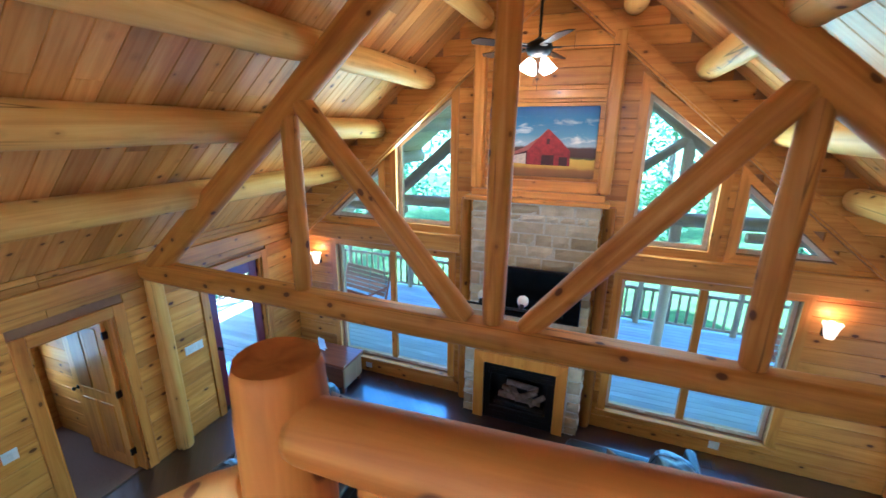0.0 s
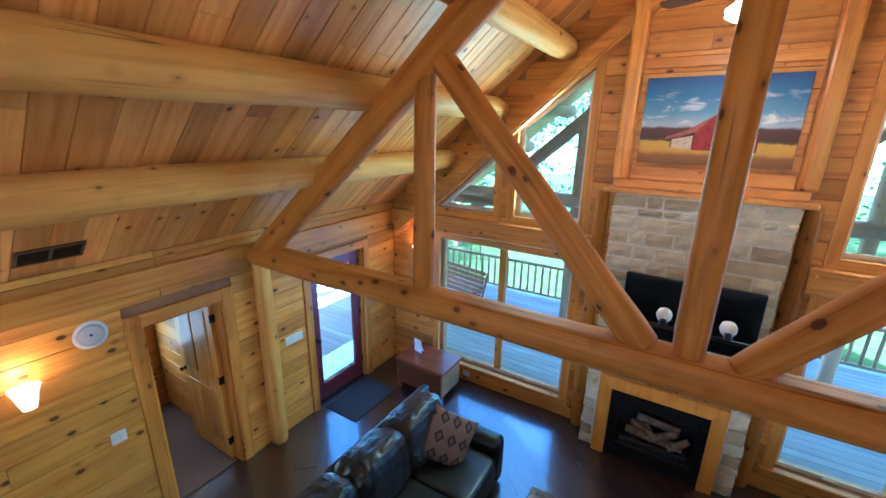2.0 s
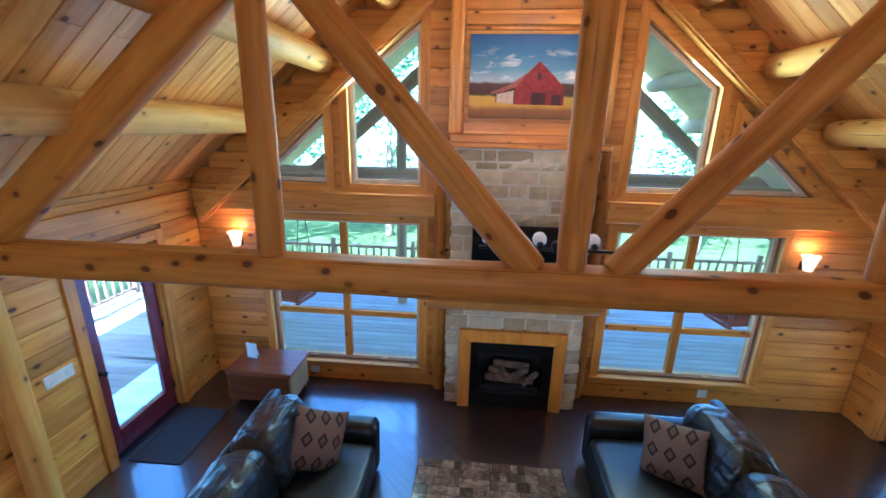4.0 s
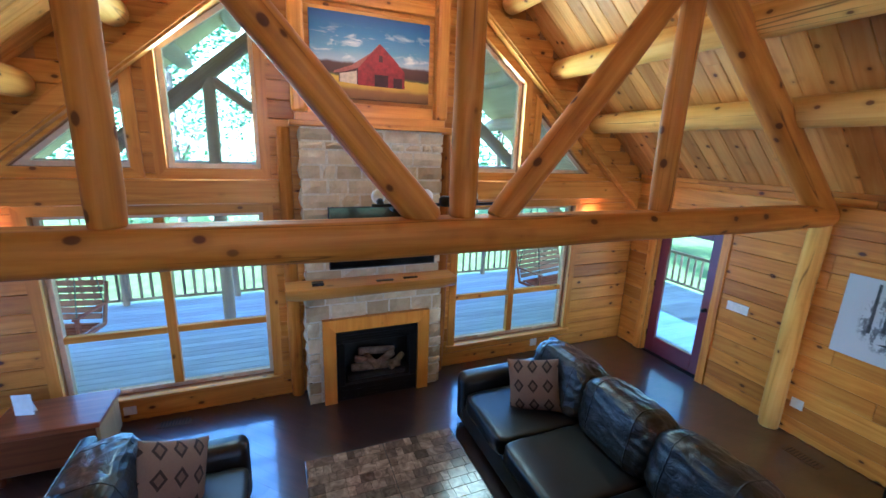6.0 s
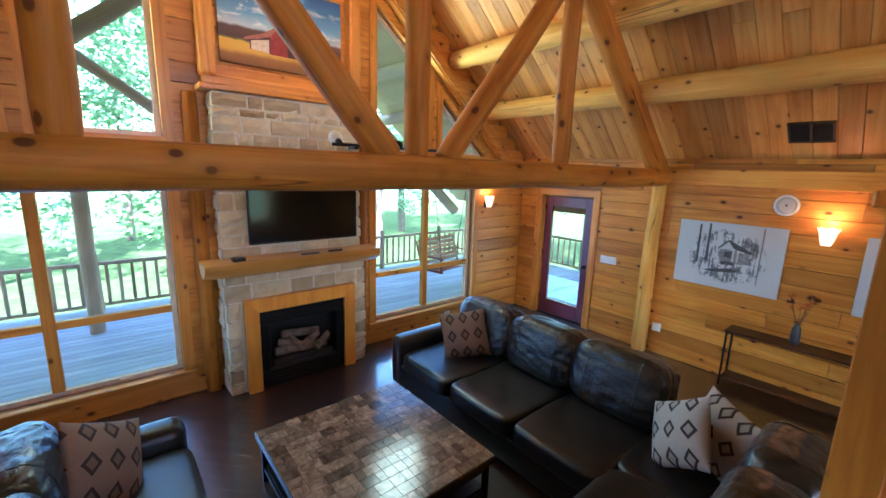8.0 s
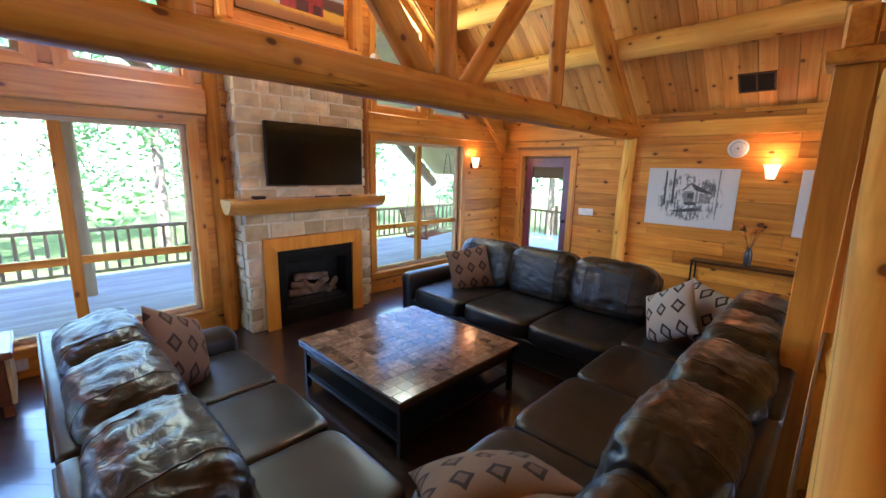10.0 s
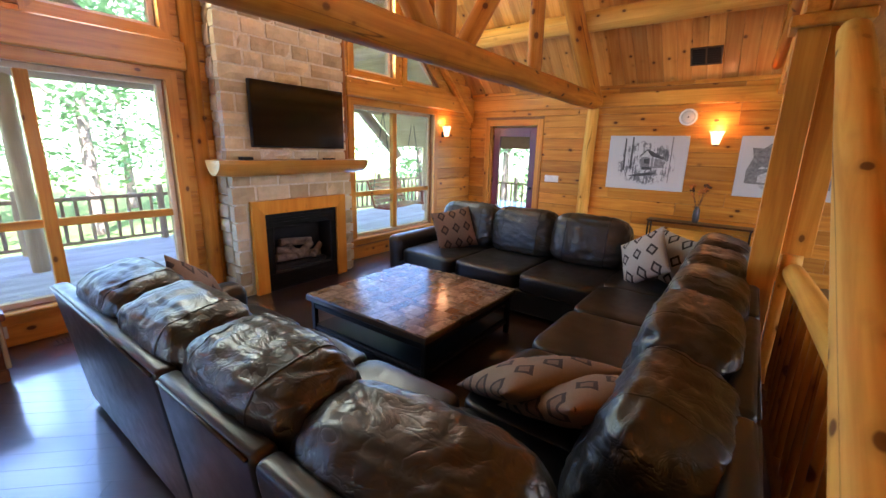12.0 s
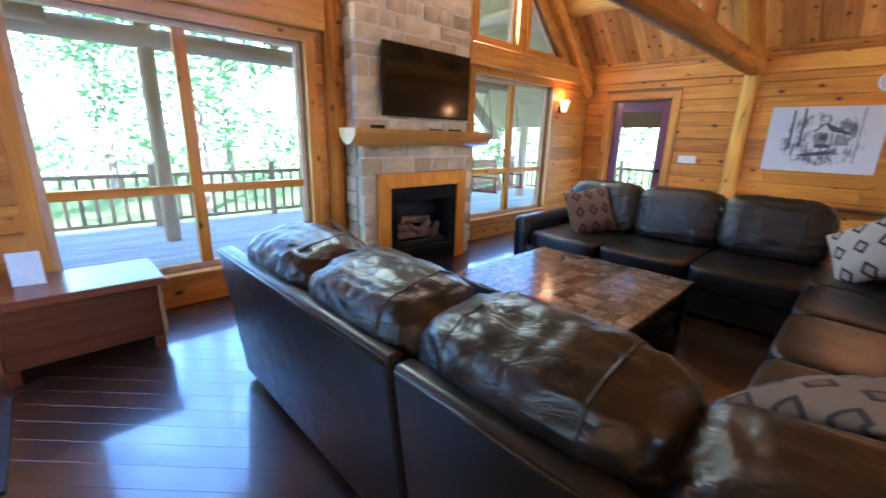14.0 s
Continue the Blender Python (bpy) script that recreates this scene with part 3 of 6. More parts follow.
k = part("knob", tube([(0.004, 0), (0.028, 0.002), (0.028, 0.008), (0.012, 0.012), (0.012, 0.03), (0.028, 0.045), (0.02, 0.062), (0.003, 0.066)], 14), M_BLACK, d3, "dark bronze knob", True)
k.matrix_basis = along((0.71, 0.02, 0.98), (0.71, 1, 0.98))
k = part("knob", tube([(0.004, 0), (0.028, 0.002), (0.028, 0.008), (0.012, 0.012), (0.012, 0.03), (0.028, 0.045), (0.02, 0.062), (0.003, 0.066)], 14), M_BLACK, d3, "dark bronze knob", True)
k.matrix_basis = along((0.71, -0.02, 0.98), (0.71, -1, 0.98))
for z in (0.2, 1.0, 1.75):
    part("hinge", box(-0.015, 0.012, -0.03, 0.03, z, z + 0.09, bevel=0.003), M_BLACK, d3)
M_CARPET = plain("brown_carpet", (0.20, 0.13, 0.09), 0.95, vary=0.25, scale=180, relief=0.3)
room = thing("bedroom", "small pine bedroom beyond the doorway", "room", kind="structure")
BX = -6.10
part("floor", box(BX, XW - 0.08, 1.2, 3.1, -0.1, 0.004), M_CARPET, room)
bm = bmesh.new()
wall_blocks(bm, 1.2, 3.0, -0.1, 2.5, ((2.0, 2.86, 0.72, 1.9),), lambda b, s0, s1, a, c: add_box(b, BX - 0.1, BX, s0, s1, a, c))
part("wall", bm, M_WALL_Y, room)
part("wall", box(BX, XW - WT, 1.1, 1.2, -0.1, 2.5), M_WALL_X, room)
bedroom_wall = part("wall", box(BX - 0.1, XW - WT, 3.0, 3.1, -0.1, 2.5), M_BACKING, room)
clad(bedroom_wall, BX + 0.01, XW - WT - 0.002, 0.005, 2.5, [], M_WALL_X, lambda u, z: pose(u, 3.0, z), seed=9)
part("ceiling", box(BX - 0.1, XW - WT, 1.1, 3.1, 2.5, 2.56), M_WALL_X, room)
bed_window = thing("window_7", "bedroom window in a pine frame", "window", kind="structure")
for a, b in ((2.0, 2.05), (2.81, 2.86)):
    part("window_frame", box(BX - 0.08, BX + 0.012, a, b, 0.72, 1.9, bevel=0.006), M_TRIM_Z, bed_window)
for a, b in ((0.72, 0.77), (1.85, 1.9), (1.29, 1.33)):
    part("window_frame", box(BX - 0.079, BX + 0.011, 2.051, 2.809, a, b, bevel=0.006), M_TRIM_Y, bed_window)
for a, b in ((0.771, 1.289), (1.331, 1.849)):
    part("pane", box(BX - 0.05, BX - 0.044, 2.051, 2.809, a, b), M_GLASS, bed_window).visible_shadow = False
dw = thing("doorway_trim", "pine casing round the bedroom doorway", "trim", kind="structure")
for a, b in ((DOORWAY_W[0] - 0.12, DOORWAY_W[0] - 0.001), (DOORWAY_W[1] + 0.001, DOORWAY_W[1] + 0.12)):
    part("casing", box(XW + 0.001, XW + 0.032, a, b, 0, 2.16, bevel=0.006), M_TRIM_Z, dw)
part("casing", box(XW + 0.001, XW + 0.034, DOORWAY_W[0], DOORWAY_W[1], 2.04, 2.16, bevel=0.006), M_TRIM_Y, dw)
for a, b in ((DOORWAY_W[0], DOORWAY_W[0] + 0.025), (DOORWAY_W[1] - 0.025, DOORWAY_W[1])):
    part("jamb", box(XW - WT, XW, a, b, 0, 2.04), M_TRIM_Z, dw)
part("jamb", box(XW - WT, XW, DOORWAY_W[0] + 0.026, DOORWAY_W[1] - 0.026, 2.015, 2.04), M_TRIM_Y, dw)

# ---- stone fireplace ----
M_STONE, sn, sl, sb = material("cut_limestone", 0.85)
vec, rnd = coords(sn, sl, (1, 1, 1), "Object", "piece")
n1 = noise_tex(sn, sl, vec, 5, 6, 0.6)
n2 = noise_tex(sn, sl, vec, 34, 4, 0.65)
r1 = ramp(sn, [(0.25, (0.50, 0.42, 0.265)), (0.55, (0.67, 0.59, 0.40)), (0.8, (0.77, 0.71, 0.52))])
sl.new(n1, r1.inputs[0])
per = ramp(sn, [(0.0, (0.62, 0.54, 0.44)), (0.30, (0.90, 0.84, 0.76)), (0.7, (1.0, 0.98, 0.95)), (1.0, (1.12, 1.1, 1.08))])
sl.new(rnd, per.inputs[0])
sl.new(mix(sn, sl, 1.0, r1.outputs[0], per.outputs[0], "MULTIPLY"), sb.inputs["Base Color"])
bump(sn, sl, n2, sb, 0.5, 0.012)
M_MORTAR = plain("pale_mortar", (0.66, 0.62, 0.49), 0.9, vary=0.2, scale=60, relief=0.3)


def stone_data(lx, ly, lz, seed):
    """A rough-faced block, front at -y, centred in x and z."""
    rnd = random.Random(seed)
    x, z = lx / 2, lz / 2
    e = 0.012
    n = 4
    verts, faces = [], []
    def j(s):
        return rnd.uniform(-s, s)
    grid = {}
    for i in range(n):
        for k in range(3):
            edge = i in (0, n - 1) or k in (0, 2)
            px = -x + lx * i / (n - 1) + (j(0.006) if edge else j(0.02))
            pz = -z + lz * k / 2 + (j(0.005) if edge else j(0.01))
            px = min(max(px, -x + 0.001), x - 0.001)
            pz = min(max(pz, -z + 0.001), z - 0.001)
            py = -ly + (e + abs(j(0.008)) if edge else j(0.009))
            grid[i, k] = len(verts)
            verts.append((px, py, pz))
    back = [len(verts) + q for q in range(4)]
    verts += [(-x, 0, -z), (x, 0, -z), (x, 0, z), (-x, 0, z)]
    for i in range(n - 1):
        for k in range(2):
            faces.append((grid[i, k], grid[i + 1, k], grid[i + 1, k + 1], grid[i, k + 1]))
    faces.append((back[0], back[1], *[grid[i, 0] for i in range(n - 1, -1, -1)]))
    faces.append((back[2], back[3], *[grid[i, 2] for i in range(n)]))
    faces.append((back[1], back[2], *[grid[n - 1, k] for k in (2, 1, 0)]))
    faces.append((back[3], back[0], *[grid[0, k] for k in range(3)]))
    return raw_mesh("stone", verts, faces, M_STONE)


chimney = thing("stone_fireplace", "cut limestone fireplace and chimney breast with gas fire", "fireplace", pose(-0.245, 5.6, 0))
inv = chimney.matrix_world.inverted()


def chimney_part(name, bm, mat, label="", smooth=False):
    o = part(name, bm, mat, chimney, label, smooth)
    o.matrix_parent_inverse = inv
    return o


SX0, SX1 = -1.03, 0.54
chimney_part("core", box(SX0 + 0.02, SX1 - 0.02, 5.514, YN - 0.03, 1.1, 3.13), M_MORTAR)
for x0, x1 in ((SX0 + 0.02, -0.78), (0.27, SX1 - 0.02)):
    chimney_part("core", box(x0, x1, 5.424, YN - 0.03, 0, 1.1), M_MORTAR)
chimney_part("core", box(SX0 + 0.021, SX1 - 0.021, 5.425, 5.513, 1.101, 1.36), M_MORTAR)
chimney_part("core", box(-0.779, 0.269, 5.425, 5.513, 1.06, 1.1), M_MORTAR)


def lay_stones(x0, x1, z0, z1, yf, seed, holes=()):
    rnd = random.Random(seed)
    z = z0
    row = 0
    while z < z1 - 0.03:
        h = rnd.choice((0.085, 0.125, 0.155, 0.155, 0.19))
        if z1 - z - h < 0.09:
            h = z1 - z
        cuts = [(q[0], q[1]) for q in holes if q[2] < z + h * 0.5 < q[3]]
        for s0, s1 in inner(x0, x1, cuts):
            u = s0
            while u < s1 - 0.01:
                l = rnd.choice((0.15, 0.21, 0.27, 0.33, 0.40)) * (0.75 if h < 0.12 else 1.0)
                if s1 - u - l < 0.11:
                    l = s1 - u
                split = h > 0.19 and l < 0.31 and rnd.random() < 0.35
                for zz, hh in (((z, h / 2), (z + h / 2, h / 2)) if split else ((z, h),)):
                    end = u <= x0 + 1e-6 or u + l >= x1 - 1e-6
                    bulge = rnd.uniform(0.0, 0.02)
                    ob = new("stone", stone_data(l - 0.019, 0.09 + bulge, hh - 0.019, rnd.random()))
                    ob.parent = chimney
                    ob.matrix_parent_inverse = inv
                    side = 0
                    if end:
                        side = rnd.uniform(-0.004, 0.014) * (-1 if u <= x0 + 1e-6 else 1)
                    ob.matrix_basis = pose(u + l / 2 + side, yf + 0.09, zz + hh / 2)
                u += l
        z += h
        row += 1


def lay_side(x, out, y0, y1, z0, z1, seed):
    """Stones on a side face of the chimney."""
    rnd = random.Random(seed)
    z = z0
    while z < z1 - 0.03:
        h = min(rnd.choice((0.10, 0.155, 0.205)), z1 - z)
        if z1 - z - h < 0.08:
            h = z1 - z
        ob = new("stone", stone_data(y1 - y0 - 0.01, 0.05 + rnd.uniform(0, 0.016), h - 0.014, rnd.random()))
        ob.parent = chimney
        ob.matrix_parent_inverse = inv
        ob.matrix_basis = pose(x - out * 0.045, (y0 + y1) / 2, z + h / 2, 0, 0, 90 if out > 0 else -90)
        z += h


lay_stones(SX0, SX1, 1.47, 3.12, 5.50, 3)
lay_stones(SX0 - 0.02, SX1 + 0.02, 0.0, 1.35, 5.41, 8, holes=((-0.90, 0.385, -1, 1.06),))
lay_side(SX0, -1, 5.60, YN - 0.03, 1.47, 3.12, 4)
lay_side(SX1, 1, 5.60, YN - 0.03, 1.47, 3.12, 5)
lay_side(SX0 - 0.02, -1, 5.52, YN - 0.03, 0.0, 1.35, 6)
lay_side(SX1 + 0.02, 1, 5.52, YN - 0.03, 0.0, 1.35, 7)

# pine surround, firebox and gas logs
M_SURROUND = wood("golden_surround", "z", (0.64, 0.25, 0.025), (0.76, 0.34, 0.04), (0.82, 0.42, 0.06), 0.35, 0.2, 0.4, "Position", spread=0.05)
FX0, FX1, FZ = -0.745, 0.235, 0.905
chimney_part("surround", prism([(FX0 - 0.14, 0), (FX0, 0), (FX0, FZ), (FX0 - 0.14, FZ + 0.15)], 0.06, Matrix.Translation((0, 5.345, 0))), M_SURROUND, "golden pine surround board")
chimney_part("surround", prism([(FX1, 0), (FX1 + 0.14, 0), (FX1 + 0.14, FZ + 0.15), (FX1, FZ)], 0.06, Matrix.Translation((0, 5.345, 0))), M_SURROUND, "golden pine surround board")
chimney_part("surround", prism([(FX0, FZ), (FX1, FZ), (FX1 + 0.14, FZ + 0.15), (FX0 - 0.14, FZ + 0.15)], 0.06, Matrix.Translation((0, 5.344, 0))), M_SURROUND, "golden pine surround board")
M_SOOT = plain("matt_black_firebox", (0.014, 0.013, 0.013), 0.7, vary=0.3)
fb = bmesh.new()
add_box(fb, FX0 + 0.002, FX1 - 0.002, 5.70, 5.72, 0.0, FZ)
for a, b in ((FX0 + 0.002, FX0 + 0.03), (FX1 - 0.03, FX1 - 0.002)):
    add_box(fb, a, b, 5.38, 5.70, 0.0, FZ)
add_box(fb, FX0 + 0.03, FX1 - 0.03, 5.38, 5.70, FZ - 0.03, FZ)
add_box(fb, FX0 + 0.03, FX1 - 0.03, 5.38, 5.70, 0.0, 0.22)
chimney_part("firebox", fb, M_SOOT, "matt black steel firebox")
ff = bmesh.new()
add_box(ff, FX0 + 0.004, FX1 - 0.004, 5.365, 5.379, 0.02, 0.20, 0.004)
add_box(ff, FX0 + 0.004, FX1 - 0.004, 5.365, 5.379, FZ - 0.16, FZ - 0.004, 0.004)
for a, b in ((FX0 + 0.004, FX0 + 0.10), (FX1 - 0.10, FX1 - 0.004)):
    add_box(ff, a, b, 5.365, 5.379, 0.20, FZ - 0.16, 0.004)
chimney_part("fire_front", ff, M_BLACK, "black metal front frame")
for k in range(3):
    for z0 in (0.05 + 0.045 * k, FZ - 0.13 + 0.035 * k):
        chimney_part("louvre", box(FX0 + 0.06, FX1 - 0.06, 5.358, 5.366, z0, z0 + 0.022, bevel=0.003), M_BLACK)
M_CERAMIC = plain("ceramic_logs", (0.20, 0.145, 0.095), 0.9, vary=0.5, scale=14, relief=0.5)
for k, (p0, p1, r) in enumerate((((-0.55, 5.52, 0.33), (0.05, 5.50, 0.32), 0.05), ((-0.50, 5.58, 0.42), (-0.20, 5.46, 0.36), 0.045), ((-0.02, 5.58, 0.44), (-0.30, 5.45, 0.34), 0.045), ((-0.45, 5.60, 0.50), (0.0, 5.60, 0.47), 0.05), ((-0.28, 5.50, 0.36), (-0.42, 5.62, 0.53), 0.035), ((-0.10, 5.44, 0.31), (0.10, 5.54, 0.42), 0.04))):
    o = log("gas_log", p0, p1, r, r * 0.85, M_CERAMIC, None, 90 + k, wobble=0.16)
    o.parent = chimney
    o.matrix_parent_inverse = inv
chimney_part("grate", box(-0.60, 0.10, 5.42, 5.62, 0.22, 0.28, bevel=0.01), M_SOOT)

# mantel: a half log with a flat top
mant = thing("mantel_shelf", "half-log pine mantel shelf with a flat top", "mantel", pose(-0.29, 5.35, 1.33))
mb = bmesh.new()
ln, seg = 1.90, 14
rows = []
for k in range(13):
    f = k / 12
    sc = 1.0 if 0 < k < 12 else 0.9
    rows.append([mb.verts.new((-ln / 2 + ln * f, (0.16 * math.cos(math.pi + math.pi * q / seg)) * sc * (1 + 0.03 * math.sin(5 * f + q)), 0.165 + 0.165 * sc * math.sin(math.pi + math.pi * q / seg) * (1 + 0.03 * math.sin(7 * f)))) for q in range(seg + 1)])
for a, b in zip(rows, rows[1:]):
    for q in range(seg):
        mb.faces.new((a[q], a[q + 1], b[q + 1], b[q]))
    mb.faces.new((a[seg], a[0], b[0], b[seg]))
mb.faces.new(rows[0])
mb.faces.new(rows[-1][::-1])
bmesh.ops.recalc_face_normals(mb, faces=mb.faces)
M_MANTEL = wood("mantel_pine", "x", (0.62, 0.28, 0.045), (0.76, 0.39, 0.075), (0.84, 0.48, 0.12), 0.35, 0.6, 0.35, knot_scale=3)
part("shelf", mb, M_MANTEL, mant)

# upper niche: shelf, posts and back boards round the painting
niche = thing("picture_surround", "golden pine shelf and posts framing the painting over the chimney", "trim", kind="structure")
part("shelf", box(-1.12, 0.63, 5.46, YN - 0.03, 3.135, 3.19, bevel=0.008), M_TRIM_X, niche)
part("apron", box(-1.06, 0.57, 5.56, YN - 0.03, 3.192, 3.27, bevel=0.006), M_TRIM_X, niche)
for x in (-1.01, 0.545):
    part("post", box(x - 0.075, x + 0.075, 5.58, YN - 0.026, 3.272, 5.05, bevel=0.03, seg=2), M_TRIM_Z, niche)
part("rail", box(-0.93, 0.465, 5.68, YN - 0.026, 3.272, 3.40, bevel=0.008), M_TRIM_X, niche)
part("rail", box(-0.93, 0.465, 5.68, YN - 0.026, 4.36, 4.46, bevel=0.008), M_TRIM_X, niche)


# ---- sectional sofa ----
def leather(name, creased):
    """Dark brown leather; creased where it is stuffed loosely."""
    m, nodes, links, b = material(name, 0.34)
    vec, _ = coords(nodes, links, (1, 1, 1), "Object", "piece")
    tone = ramp(nodes, [(0.3, (0.006, 0.006, 0.0065)), (0.6, (0.010, 0.009, 0.009)), (0.85, (0.018, 0.015, 0.014))])
    links.new(noise_tex(nodes, links, vec, 3.0, 3), tone.inputs[0])
    links.new(tone.outputs[0], b.inputs["Base Color"])
    gloss = ramp(nodes, [(0.3, (0.29, 0.29, 0.29)), (0.75, (0.42, 0.42, 0.42))])
    links.new(noise_tex(nodes, links, vec, 12, 4, 0.6), gloss.inputs[0])
    links.new(gloss.outputs[0], b.inputs["Roughness"])
    b.inputs["Specular IOR Level"].default_value = 0.72 if creased else 0.5
    height = noise_tex(nodes, links, vec, 150, 3)
    strength = 0.03
    if creased:
        for scale, size, amount in (((1.5, 0.9, 0.5), 4.5, 0.10), ((0.8, 1.1, 1.3), 9.0, 0.18)):
            cv, _ = coords(nodes, links, scale, "Object", "piece")
            line = ramp(nodes, [(0.36, (1, 1, 1)), (0.46, (0.6, 0.6, 0.6)), (0.5, (0, 0, 0)), (0.54, (0.6, 0.6, 0.6)), (0.64, (1, 1, 1))])
            links.new(noise_tex(nodes, links, cv, size, 2, 0.5, 1.8), line.inputs[0])
            ma = nodes.new("ShaderNodeMath")
            ma.operation = "MULTIPLY_ADD"
            ma.inputs[1].default_value = amount
            links.new(height, ma.inputs[0])
            links.new(line.outputs[0], ma.inputs[2])
            height = ma.outputs[0]
        strength = 0.17
    bump(nodes, links, height, b, strength, 0.012)
    return m


M_LEATHER = leather("dark_brown_leather", False)
M_LEATHER_SOFT = leather("creased_brown_leather", True)


def cushion(sx, sy, sz, power=4.0, wrinkle=0.012, seed=0, n=14, sag=0.0, pinch=0.0, seam=None):
    """A stuffed leather cushion centred at the origin, with creases gathered along its edges."""
    bm = bmesh.new()
    off = Vector((seed * 3.7, seed * 1.9, seed * 2.3))
    seen = {}
    def vert(p, lift=0.0):
        key = tuple(round(c, 5) for c in p)
        if key in seen:
            return seen[key]
        q = sum(abs(c) ** power for c in p) ** (1 / power)
        u = Vector(p) / q
        v = Vector((u.x * sx / 2, u.y * sy / 2, u.z * sz / 2))
        nrm = Vector((u.x / sx, u.y / sy, u.z / sz)).normalized()
        w = noise.noise(v * 5.0 + off) * 0.5
        bend = Vector((v.x * 11 + 2.0 * noise.noise(v * 6 + off), v.y * 8, v.z * 5 + 1.5 * noise.noise(v * 5 - off))) + off
        w += (1 - abs(noise.noise(bend)) * 2.2) * 0.55
        w += (1 - abs(noise.noise(Vector((v.z * 13, v.x * 5, v.y * 9)) - off)) * 2.2) * 0.35
        w += (1 - abs(noise.noise(Vector((v.x * 4 + 1.2 * noise.noise(v * 7), v.z * 16, v.y * 16)) + off)) * 3.0) * 0.42
        edge = max(abs(u.x), abs(u.z)) ** 3
        fold = math.sin(60 * (v.x if abs(u.z) > abs(u.x) else v.z) + 9 * noise.noise(v * 7 + off)) * (0.24 + 0.5 * noise.noise(v * 4 - off)) * edge
        v += nrm * (wrinkle * (w + fold) + lift)
        v.z -= sag * (1 - u.x * u.x) * (1 - u.y * u.y) * (1 if u.z > 0 else 0)
        if pinch:
            v *= 1 + pinch * (abs(u.x * u.z) ** 2)
        seen[key] = bm.verts.new(v)
        return seen[key]
    if seam is not None:
        rows = []
        for k in range(57):
            a = math.pi * (-0.35 + 1.5 * k / 56)
            q = (abs(math.cos(a)) ** power + abs(math.sin(a)) ** power) ** (1 / power) / 0.93
            rows.append([vert((seam + d, math.cos(a) / q, math.sin(a) / q), h) for d, h in ((-0.022, -0.002), (-0.009, 0.003), (0.009, 0.003), (0.022, -0.002))])
        for a, b in zip(rows, rows[1:]):
            for k in range(3):
                bm.faces.new((a[k], a[k + 1], b[k + 1], b[k]))
        bmesh.ops.recalc_face_normals(bm, faces=bm.faces)
        return bm
    for axis in range(3):
        for s in (-1, 1):
            for i in range(n):
                for k in range(n):
                    quad = []
                    for di, dk in ((0, 0), (1, 0), (1, 1), (0, 1)):
                        a, b = -1 + 2 * (i + di) / n, -1 + 2 * (k + dk) / n
                        a, b = math.sin(a * math.pi / 2) * 0.5 + a * 0.5, math.sin(b * math.pi / 2) * 0.5 + b * 0.5
                        p = [0, 0, 0]
                        p[axis], p[(axis + 1) % 3], p[(axis + 2) % 3] = s, a, b
                        quad.append(vert(p))
                    if s < 0:
                        quad.reverse()
                    bm.faces.new(quad)
    return bm


M_SEAM = plain("leather_piping", (0.02, 0.014, 0.011), 0.35)


def section(name, label, m, width, depth, backs, seats, arm_left=False, arm_right=False, seed=0, panels=()):
    """A run of sofa along local x (0 to width), its back at y = 0 and its seat front at y = depth."""
    s = thing(name, label, "sofa", m, group="sectional sofa")
    part("base", box(0.02, width - 0.02, 0.10, depth - 0.03, 0.05, 0.30, bevel=0.02, seg=2), M_LEATHER, s)
    for fx in (0.08, width - 0.08):
        for fy in (0.14, depth - 0.12):
            part("foot", box(fx - 0.03, fx + 0.03, fy - 0.03, fy + 0.03, 0.0, 0.052, bevel=0.006), M_BLACK, s)
    edges = panels or (0, width)
    for p0, p1 in zip(edges, edges[1:]):
        bp = box(p0 + 0.005, p1 - 0.005, 0.02, 0.11, 0.035, 0.83, bevel=0.03, seg=4)
        for v in bp.verts:
            v.co.y -= 0.085 * max(0, (v.co.z - 0.1)) / 0.74
            v.co.y += 0.006 * math.sin(v.co.x * 9 + seed)
        part("back_panel", bp, M_LEATHER, s, smooth=True)
        part("piping", tube([(0.007, 0), (0.007, p1 - p0 - 0.06)], 8, True, Matrix.Translation((p0 + 0.03, -0.058, 0.812)) @ Matrix.Rotation(math.pi / 2, 4, "Y")), M_SEAM, s, "", True)
    w = seats[1] - seats[0]
    n = seats[2]
    for k in range(n):
        c = part("seat_cushion", cushion(w / n - 0.006, depth - 0.22, 0.19, 9, 0.006, seed + k, 12, 0.012), M_LEATHER, s, smooth=True)
        c.matrix_basis = pose(seats[0] + (k + 0.5) * w / n, (depth + 0.22) / 2, 0.365)
    w = backs[1] - backs[0]
    n = backs[2]
    for k in range(n):
        size = (w / n + 0.055, 0.40, 0.57, 4.0, 0.0115, seed + 7 + k * 1.7)
        c = part("back_cushion", cushion(*size, 34), M_LEATHER_SOFT, s, smooth=True)
        for at in (-0.5, 0.52):
            part("seam", cushion(*size, seam=at), M_LEATHER, c, smooth=True)
        drop = 0.07 if n == 5 and k == 0 else 0.0
        c.matrix_basis = pose(backs[0] + (k + 0.5) * w / n, 0.225, 0.69 - drop, 11 + 150 * drop + 2 * math.sin(k * 2.1 + seed), 1.5 * math.sin(k * 3.3), 0)
    for on, ax in ((arm_left, 0.0), (arm_right, width - 0.22)):
        if on:
            ab = box(ax, ax + 0.22, 0.06, depth - 0.01, 0.045, 0.60, bevel=0.085, seg=5)
            for v in ab.verts:
                if v.co.z > 0.45:
                    v.co.x += (0.035 if ax > 0.1 else -0.035) * (v.co.z - 0.45) / 0.15
            part("arm", ab, M_LEATHER, s, smooth=True)
    return s


